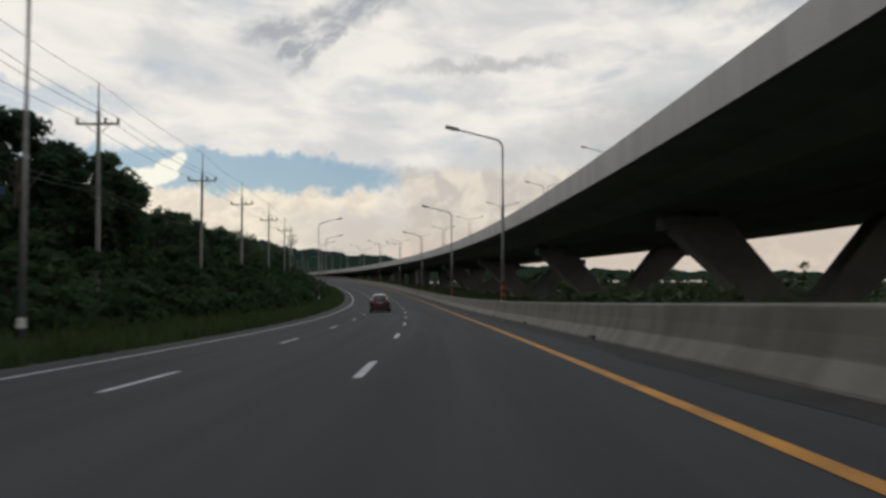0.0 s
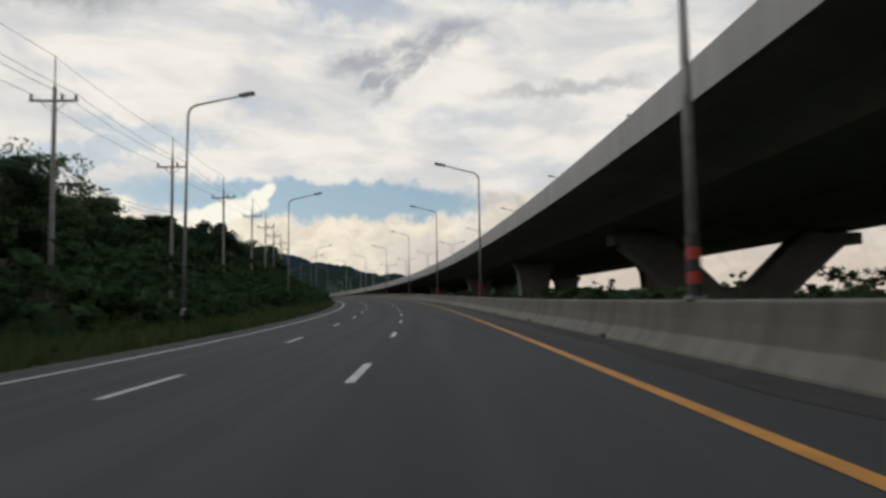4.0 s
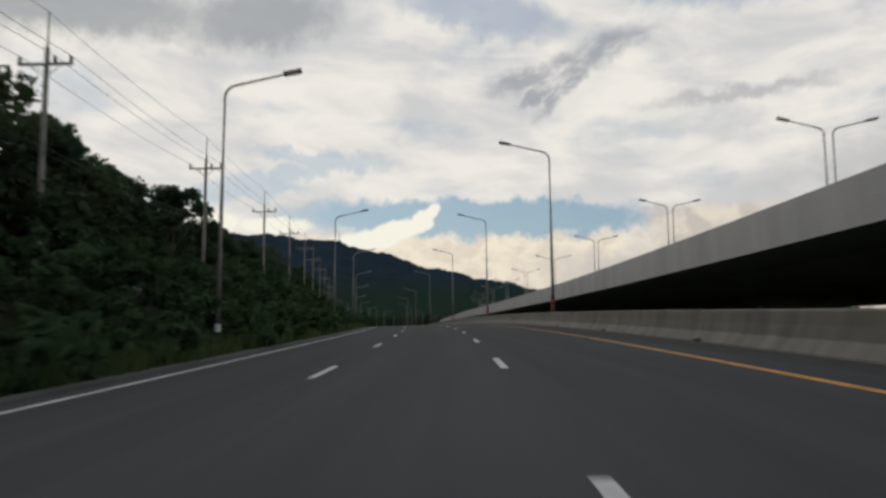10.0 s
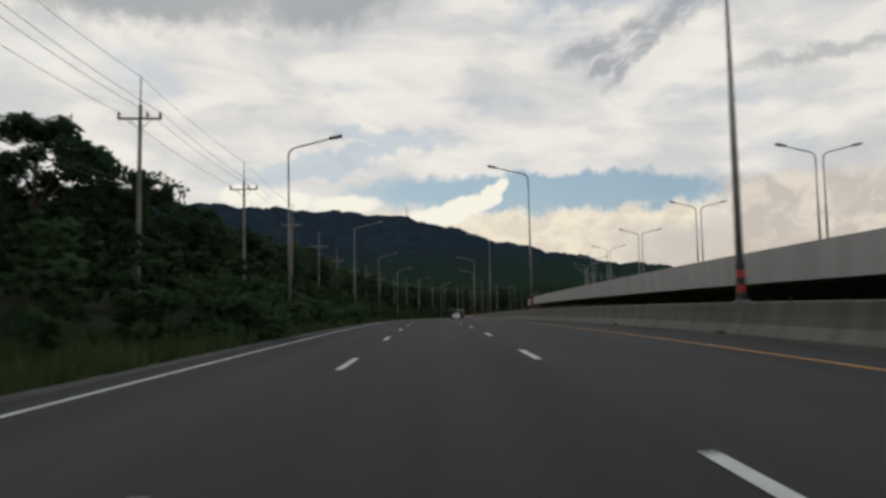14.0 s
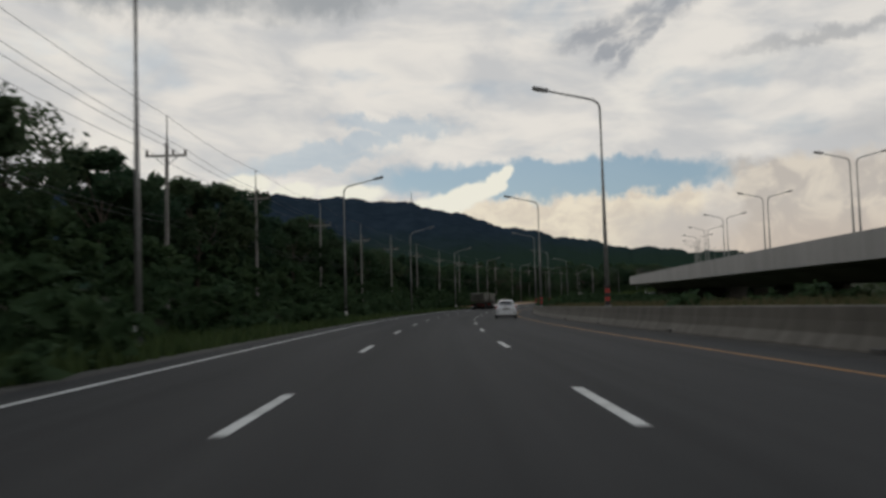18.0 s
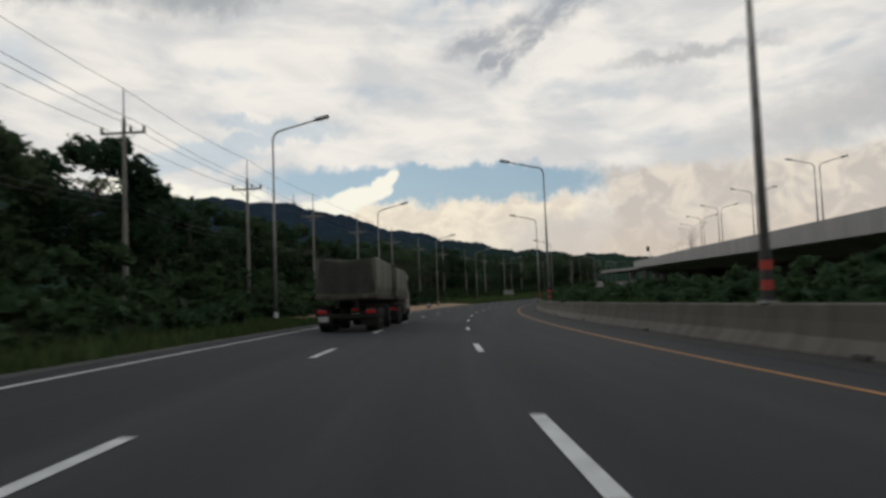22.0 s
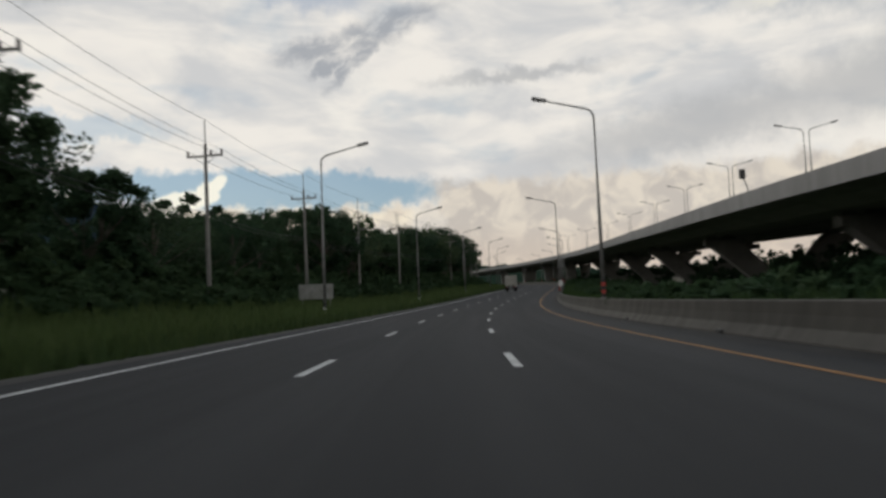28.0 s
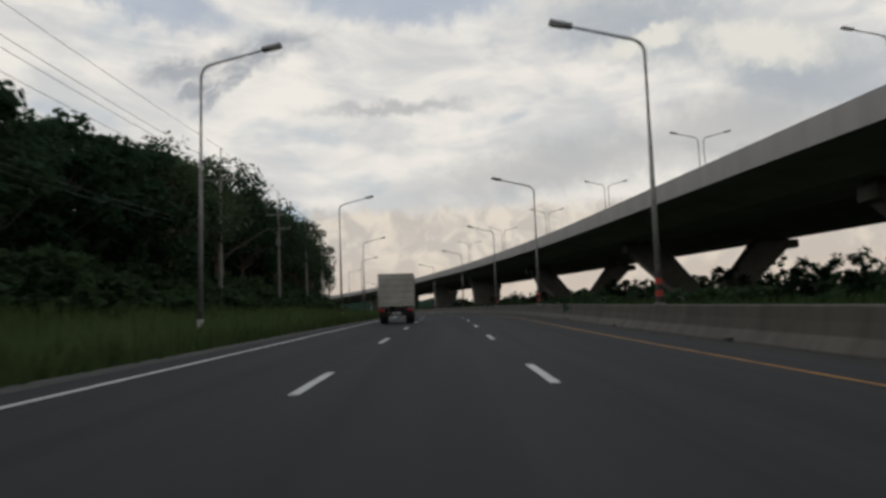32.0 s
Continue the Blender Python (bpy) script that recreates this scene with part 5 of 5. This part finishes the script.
def sedan(paint, label, slim):
    """A small four-door saloon, nose towards +y, on z = 0."""
    car = empty("car")
    stations = [(-2.20, 0.66, 0.42, 0.80), (-2.13, 0.78, 0.30, 0.97), (-1.90, 0.83, 0.24, 1.03), (-1.35, 0.855, 0.22, 1.02), (-0.6, 0.865, 0.20, 0.99), (0.3, 0.865, 0.20, 0.965), (1.05, 0.86, 0.21, 0.95),
                (1.55, 0.84, 0.22, 0.86), (1.95, 0.79, 0.24, 0.76), (2.14, 0.66, 0.30, 0.64), (2.20, 0.50, 0.38, 0.56)]
    secs = []
    for y, w, zb, zt in curve(stations, 3):
        half = [(0.72 * w, zb), (0.96 * w, zb + 0.07), (1.0 * w, zb + 0.30), (1.0 * w, zt - 0.26), (0.955 * w, zt - 0.08), (0.86 * w, zt)]
        half = curve(half, 3)
        secs.append([(x, y, z) for x, z in half] + [(-x, y, z) for x, z in half[::-1]])
    body = part("body", loft(bmesh.new(), secs), paint, car, smooth=True)
    for face in body.data.polygons:
        face.use_smooth = len(face.vertices) == 4
    cabin = [(-1.78, 0.66, 1.00, 0.60, 1.03), (-1.02, 0.70, 1.0, 0.545, 1.385), (-0.62, 0.72, 0.98, 0.55, 1.455), (-0.1, 0.73, 0.97, 0.56, 1.475), (0.38, 0.73, 0.95, 0.55, 1.445), (1.25, 0.70, 0.90, 0.62, 0.96)]
    secs = []
    for y, wb, zb, wt, zt in curve(cabin, 4):
        zr = zt - 0.05
        secs.append([(wb, y, zb), ((wb + wt) / 2 + 0.02, y, (zb + zr) / 2), (wt, y, zr), (wt * 0.7, y, zt), (-wt * 0.7, y, zt), (-wt, y, zr), (-(wb + wt) / 2 - 0.02, y, (zb + zr) / 2), (-wb, y, zb)])
    part("roof", loft(bmesh.new(), secs), paint, car, smooth=True)

    def curved_pane(name, y0, y1, wide, label):
        """A pane that follows the roof's own slope, a little proud of it."""
        rows = []
        line = np.array(curve(cabin, 12))
        for y in np.linspace(y0, y1, 7):
            wt, zt = np.interp(y, line[:, 0], line[:, 3]), np.interp(y, line[:, 0], line[:, 4])
            rows.append([(q * wt, y, zt + 0.014 - (0.045 * (abs(q) - 0.68) / 0.3 if abs(q) > 0.7 else 0.0)) for q in (-wide, -0.7, 0.0, 0.7, wide)])
        bm = bmesh.new()
        grid = [[bm.verts.new(c) for c in r] for r in rows]
        for r0, r1 in zip(grid, grid[1:]):
            for k in range(4):
                bm.faces.new((r0[k], r0[k + 1], r1[k + 1], r1[k]))
        bmesh.ops.solidify(bm, geom=bm.faces[:], thickness=0.012)
        bmesh.ops.recalc_face_normals(bm, faces=bm.faces)
        part(name, bm, M_glass, car, label)

    curved_pane("rear_window", -1.68, -1.0, 0.95, "dark tinted rear window")
    curved_pane("windscreen", 0.44, 1.14, 0.95, "dark windscreen")
    for sx in (-1, 1):
        panel("side_window", [(sx * 0.742, -0.98, 1.06), (sx * 0.742, -0.10, 1.035), (sx * 0.602, -0.13, 1.40), (sx * 0.592, -0.66, 1.385)][::sx], M_glass, car, "dark tinted side window", 0.02)
        panel("side_window", [(sx * 0.745, -0.04, 1.03), (sx * 0.735, 0.92, 1.005), (sx * 0.602, 0.30, 1.385), (sx * 0.604, -0.06, 1.40)][::sx], M_glass, car, "dark tinted side window", 0.02)
        bm = bmesh.new()
        box(bm, sx * 0.80, sx * 1.0, 0.62, 0.76, 0.96, 1.10, 0.04)
        part("door_mirror", bm, M_trim if slim else paint, car)
        bm = bmesh.new()
        pts = [(0.40, 0.84), (0.55, 0.895), (0.775, 0.93), (0.80, 0.87), (0.70, 0.81), (0.50, 0.80)] if slim else [(0.31, 0.80), (0.40, 0.90), (0.76, 0.985), (0.815, 0.90), (0.77, 0.70), (0.62, 0.72)]
        loft(bm, [[(sx * x, -2.165 + 0.05 * (x - 0.3), z) for x, z in pts], [(sx * (x * 1.04 + 0.02), -1.84, z + 0.01) for x, z in pts]])
        part("tail_lamp", bm, M_taildark if slim else M_tail, car, "slim dark red tail lamp" if slim else "large wedge-shaped red tail lamp")
        bm = bmesh.new()
        loft(bm, [[(sx * x, 2.10 - 0.25 * (x - 0.4), z) for x, z in ((0.42, 0.62), (0.70, 0.72), (0.76, 0.66), (0.55, 0.58))], [(sx * x, 1.8, z + 0.05) for x, z in ((0.42, 0.62), (0.70, 0.72), (0.78, 0.66), (0.55, 0.58))]])
        part("headlamp", bm, M_lens, car)
        bm = bmesh.new()
        box(bm, sx * 0.60, sx * 0.72, -2.225, -2.10, 0.42, 0.48, 0.012)
        part("reflector", bm, M_trim, car)
        for y in (-0.62, 0.40):
            bm = bmesh.new()
            box(bm, sx * 0.855, sx * 0.885, y - 0.09, y + 0.09, 0.845, 0.875, 0.008)
            part("door_handle", bm, M_chrome if paint is M_redcar else paint, car)
        for y in (-1.35, 1.32):
            bm = bmesh.new()
            n = 14
            outer, inner = [], []
            for k in range(n + 1):
                a = math.pi * k / n
                outer.append((0.385 * math.cos(a), 0.33 + 0.385 * math.sin(a)))
                inner.append((0.30 * math.cos(a), 0.33 + 0.30 * math.sin(a)))
            ring = outer + inner[::-1]
            loft(bm, [[(sx * 0.70, y + a, z) for a, z in ring], [(sx * 0.868, y + a, z) for a, z in ring]])
            part("wheel_arch", bm, M_trim, car)
            wheel(car, sx * 0.872, y, 0.315, 0.20, 0.215, None if slim else M_trim)
    bm = bmesh.new()
    loft(bm, [[(x, y, z) for x, y in ((-0.83, -1.85), (-0.80, -2.08), (-0.66, -2.2), (0, -2.25), (0.66, -2.2), (0.80, -2.08), (0.83, -1.85), (0, -1.9))] for z in (0.30, 0.56)] + [[(x, y + 0.09, 0.68) for x, y in ((-0.82, -1.85), (-0.78, -2.06), (-0.64, -2.17), (0, -2.21), (0.64, -2.17), (0.78, -2.06), (0.82, -1.85), (0, -1.9))]])
    part("rear_bumper", bm, paint, car, smooth=False)
    bm = bmesh.new()
    h = 0.31 if slim else 0.29
    box(bm, -0.62, 0.62, -2.262 if slim else -2.20, -2.0, 0.215, h, 0.03)
    part("rear_valance", bm, M_trim, car, "black lower bumper")
    bm = bmesh.new()
    if slim:
        box(bm, -0.42, 0.42, -2.20, -2.12, 0.845, 0.875, 0.01)
        part("trim_band", bm, M_taildark, car, "dark trim joining the tail lamps")
    else:
        box(bm, -0.275, 0.275, -2.206, -2.15, 0.685, 0.845, 0.02)
        part("plate_recess", bm, M_trim, car, "dark recess round the plate")
    bm = bmesh.new()
    box(bm, -0.18, 0.18, -1.16, -1.10, 1.352, 1.372, 0.006)
    part("brake_light", bm, M_taildark, car)
    for sx in (-1, 1):
        bm = bmesh.new()
        tube(bm, [(sx * 0.755, -0.98, 1.045), (sx * 0.76, -0.05, 1.02), (sx * 0.752, 0.92, 0.99)], 0.012, 5)
        part("window_trim", bm, M_chrome, car)
    bm = bmesh.new()
    box(bm, -0.24, 0.24, -2.215, -2.15, 0.70, 0.825, 0.01)
    plate = part("number_plate", bm, M_plate, car, "white number plate")
    for x0, x1 in ((-0.22, -0.06), (0.0, 0.22)):
        bm = bmesh.new()
        box(bm, x0 * 0.9, x1 * 0.9, -2.221, -2.213, 0.735, 0.79)
        part("plate_mark", bm, M_lamp, plate)
    bm = bmesh.new()
    box(bm, -0.62, 0.62, -2.16, -1.93, 1.03, 1.075, 0.02)
    part("boot_spoiler", bm, paint, car)
    bm = bmesh.new()
    tube(bm, [(0, -2.19, 0.925), (0, -2.12, 0.925)], 0.05, 12)
    part("badge", bm, M_chrome, car)
    bm = bmesh.new()
    box(bm, -0.70, 0.70, -1.9, 1.9, 0.16, 0.24, 0.02)
    part("underbody", bm, M_trim, car)
    tagged(car, label, "car")
    return car


def set_on_road(ob, s, d, turn=0.0):
    """Stands a thing on the carriageway, leaning with it."""
    p = on(s, d)
    up = (on(s, d + 1) - on(s, d - 1)).normalized()
    ahead = (on(s + 1, d) - on(s - 1, d)).normalized()
    z = up.cross(ahead).normalized()
    m = Matrix((up, z.cross(up).normalized(), z)).transposed().to_4x4()
    ob.matrix_basis = Matrix.Translation(p) @ m @ Matrix.Rotation(radians(turn), 4, "Z")


red = sedan(M_redcar, "glossy dark red saloon car on the asphalt", True)
set_on_road(red, 65.5, -1.72, 1.0)
red.scale = (1.06, 1.06, 1.06)
white = sedan(M_whitecar, "clean white saloon car with red wedge tail lamps", False)
set_on_road(white, 546.2, 2.13, -1.0)
white.scale = (1.03, 1.03, 1.03)


def tarp_box(parent, y0, y1, half, z0, z1, seed):
    """A cargo bed under a sagging tarpaulin, tied down along its rim."""
    rn = random.Random(seed)
    n = 14
    secs = []
    for k in range(n + 1):
        y = y0 + (y1 - y0) * k / n
        end = 0.05 if k in (0, n) else 0.0
        sag = 0.012 * math.sin(k * 1.7 + seed) + rn.uniform(-0.008, 0.008)
        w = half + rn.uniform(-0.008, 0.012) - end * 0.4
        top = z1 + sag - 0.4 * end
        half_pts = [(w * 0.99, z0), (w + 0.02, z0 + (z1 - z0) * 0.45), (w, top - 0.07), (w * 0.97, top), (w * 0.5, top - 0.05 + sag), (0.0, top - 0.09 - abs(sag))]
        secs.append([(x, y, z) for x, z in half_pts] + [(-x, y, z) for x, z in half_pts[-2::-1]])
    part("tarpaulin", loft(bmesh.new(), secs), M_tarp, parent, "grey-green tarpaulin")
    for sx in (-1, 1):
        panel("tarp_flap", [(sx * 0.02, y0 - 0.03, z0 + 0.05), (sx * 0.02, y0 - 0.09, z1 - 0.25), (sx * (half - 0.25), y0 - 0.03, z1 - 0.06), (sx * (half - 0.04), y0 - 0.02, z0 + 0.1)][::sx], M_tarp, parent, "folded tarpaulin flap", 0.02)
    bm = bmesh.new()
    box(bm, -half - 0.01, half + 0.01, y0 - 0.02, y1 + 0.02, z0 - 0.15, z0 + 0.02, 0.02)
    part("cargo_bed", bm, M_bed, parent, "worn pale bed rim")
    k = y0 + 0.3
    while k < y1:
        for sx in (-1, 1):
            bm = bmesh.new()
            tube(bm, [(sx * (half + 0.03), k, z0 + 0.35), (sx * (half + 0.035), k + 0.1, z0 - 0.12)], 0.012, 4)
            part("tie_rope", bm, M_bed, parent)
        k += 0.75
    for sx in (-1, 1):
        bm = bmesh.new()
        box(bm, sx * 0.30, sx * 0.48, y0 + 0.1, y1 - 0.05, z0 - 0.52, z0 - 0.2, 0.02)
        part("chassis_rail", bm, M_chassis, parent)


def axle(parent, y, r=0.50):
    for sx in (-1, 1):
        wheel(parent, sx * 1.20, y, r, 0.52, 0.25, M_truckrim)
    bm = bmesh.new()
    tube(bm, [(-0.8, y, r), (0.8, y, r)], 0.09, 8)
    part("axle", bm, M_chassis, parent)


def mudguard(parent, y0, y1, sx):
    bm = bmesh.new()
    pts = [(y0 - 0.1, 0.75), (y0 + 0.1, 1.06), (y1 - 0.1, 1.06), (y1 + 0.1, 0.75)]
    loft(bm, [[(sx * 0.68, y, z) for y, z in pts] + [(sx * 0.68, y, z - 0.03) for y, z in pts[::-1]], [(sx * 1.22, y, z) for y, z in pts] + [(sx * 1.22, y, z - 0.03) for y, z in pts[::-1]]])
    part("mudguard", bm, M_chassis, parent)


def rear_end(parent, y, half):
    bm = bmesh.new()
    box(bm, -half, half, y, y + 0.1, 0.55, 0.72, 0.02)
    part("rear_bar", bm, M_chassis, parent)
    for sx in (-1, 1):
        bm = bmesh.new()
        box(bm, sx * (half - 0.42), sx * (half - 0.05), y - 0.03, y + 0.02, 0.74, 0.88, 0.012)
        part("tail_lamp", bm, M_tail, parent, "red tail lamp")
        bm = bmesh.new()
        box(bm, sx * (half - 0.65), sx * (half - 0.1), y + 0.12, y + 0.15, 0.28, 0.75, 0.01)
        part("mud_flap", bm, M_chassis, parent)
    bm = bmesh.new()
    box(bm, -half + 0.1, -half + 0.5, y - 0.035, y, 0.42, 0.62, 0.008)
    part("number_plate", bm, M_plate, parent, "number plate")


def tarped_trailer():
    t = empty("trailer")
    tarp_box(t, 0.0, 6.4, 1.22, 1.45, 2.95, 4)
    for y in (1.05, 2.2, 5.3):
        axle(t, y)
    for sx in (-1, 1):
        mudguard(t, 0.5, 2.75, sx)
    rear_end(t, -0.02, 1.2)
    bm = bmesh.new()
    tube(bm, [(0, 6.2, 0.85), (0, 8.2, 0.8)], 0.06, 8)
    part("drawbar", bm, M_chassis, t)
    return tagged(t, "loaded cargo trailer covered with a grey-green tarpaulin", "trailer")


def cab(parent, y0, y1, half, top, paint):
    secs = []
    for y, zt, w in ((y0, top - 0.12, half * 0.96), (y0 + 0.15, top, half), (y1 - 0.45, top, half), (y1 - 0.12, top - 0.25, half * 0.99), (y1, top - 1.1, half), (y1 + 0.02, 0.75, half)):
        half_pts = [(w, 0.7), (w, zt - 0.9 if zt > 2 else zt * 0.8), (w * 0.96, zt - 0.08), (w * 0.8, zt)]
        secs.append([(x, y, z) for x, z in half_pts] + [(-x, y, z) for x, z in half_pts[::-1]])
    part("cab", loft(bmesh.new(), secs), paint, parent, smooth=False)
    for sx in (-1, 1):
        panel("cab_window", [(sx * (half + 0.005), y0 + 0.5, top - 1.05), (sx * (half + 0.005), y1 - 0.15, top - 1.05), (sx * (half * 0.985), y1 - 0.3, top - 0.4), (sx * half * 0.985, y0 + 0.5, top - 0.35)][::sx], M_glass, parent, "dark side window", 0.02)
        bm = bmesh.new()
        box(bm, sx * (half + 0.12), sx * (half + 0.3), y1 - 0.1, y1 - 0.02, top - 1.2, top - 0.65, 0.03)
        part("door_mirror", bm, M_trim, parent)
        bm = bmesh.new()
        tube(bm, [(sx * half, y1 - 0.12, top - 0.5), (sx * (half + 0.2), y1 - 0.06, top - 0.62), (sx * (half + 0.2), y1 - 0.06, top - 1.22), (sx * half, y1 - 0.12, top - 1.3)], 0.014, 6)
        part("mirror_arm", bm, M_trim, parent)
        for y in (y0 + 0.42, y1 - 0.1):
            bm = bmesh.new()
            box(bm, sx * (half - 0.01), sx * (half + 0.004), y - 0.008, y + 0.008, 0.95, top - 1.1)
            part("door_seam", bm, M_trim, parent)
        bm = bmesh.new()
        box(bm, sx * (half - 0.01), sx * (half + 0.03), y0 + 0.5, y0 + 0.66, top - 1.32, top - 1.27, 0.008)
        part("door_handle", bm, M_trim, parent)
        for k in range(2):
            bm = bmesh.new()
            box(bm, sx * (half - 0.25), sx * (half + 0.01), y0 + 0.05, y0 + 0.45, 0.42 + 0.3 * k, 0.47 + 0.3 * k, 0.01)
            part("cab_step", bm, M_chassis, parent)
    bm = bmesh.new()
    box(bm, -half - 0.005, half + 0.005, y1 - 0.4, y1 + 0.1, 0.45, 0.78, 0.04)
    part("front_bumper", bm, M_chassis, parent)
    panel("windscreen", [(half * 0.9, y1 + 0.012, top - 1.1), (-half * 0.9, y1 + 0.012, top - 1.1), (-half * 0.88, y1 - 0.1, top - 0.3), (half * 0.88, y1 - 0.1, top - 0.3)], M_glass, parent, "dark windscreen", 0.02)


def tarped_truck():
    t = empty("truck")
    tarp_box(t, 0.0, 5.6, 1.22, 1.45, 2.9, 7)
    for y in (0.95, 2.1, 6.2):
        axle(t, y)
    for sx in (-1, 1):
        mudguard(t, 0.4, 2.65, sx)
    rear_end(t, -0.02, 1.2)
    cab(t, 5.75, 7.5, 1.2, 2.85, M_cab)
    bm = bmesh.new()
    tube(bm, [(1.0, 3.4, 0.72), (1.0, 4.6, 0.72)], 0.28, 12)
    part("fuel_tank", bm, M_bed, t)
    return tagged(t, "heavy truck with a tarpaulin-covered load on the asphalt", "truck")


truck = tarped_truck()
set_on_road(truck, 607.7 + 11.6, -5.35)
trailer = tarped_trailer()
set_on_road(trailer, 607.7 + 3.2, -5.35)


def box_truck():
    t = empty("box_truck")
    bm = bmesh.new()
    box(bm, -1.08, 1.08, 0.0, 4.4, 1.05, 3.05, 0.03)
    body = part("cargo_box", bm, M_boxgrey, t, "pale grey box body")
    for k in range(5):
        bm = bmesh.new()
        box(bm, -1.0, 1.0, -0.02, 0.0, 1.2 + 0.36 * k, 1.24 + 0.36 * k)
        part("door_rib", bm, M_cab, body)
    for sx in (-1, 1):
        for k in range(6):
            bm = bmesh.new()
            box(bm, sx * 1.08, sx * 1.10, 0.3 + 0.72 * k, 0.36 + 0.72 * k, 1.1, 3.0)
            part("side_rib", bm, M_cab, body)
        wheel(t, sx * 1.02, 1.1, 0.42, 0.45, 0.22, M_boxgrey)
        wheel(t, sx * 1.02, 5.0, 0.42, 0.28, 0.22, M_boxgrey)
        bm = bmesh.new()
        box(bm, sx * 0.3, sx * 0.45, 0.05, 5.6, 0.72, 1.04, 0.02)
        part("chassis_rail", bm, M_chassis, t)
        bm = bmesh.new()
        box(bm, sx * 0.72, sx * 1.0, -0.05, 0.02, 0.78, 0.92, 0.01)
        part("tail_lamp", bm, M_tail, t, "red tail lamp")
    bm = bmesh.new()
    box(bm, -1.0, 1.0, -0.04, 0.06, 0.5, 0.75, 0.02)
    part("rear_bar", bm, M_chassis, t)
    bm = bmesh.new()
    box(bm, -0.26, 0.26, -0.06, -0.03, 0.58, 0.70)
    part("number_plate", bm, M_plate, t)
    cab(t, 4.5, 5.9, 0.98, 2.2, M_whitecar)
    return tagged(t, "light box truck with a dull grey cargo box", "truck")


light = box_truck()
set_on_road(light, 829.4 + 42.5, -4.6, 1.5)
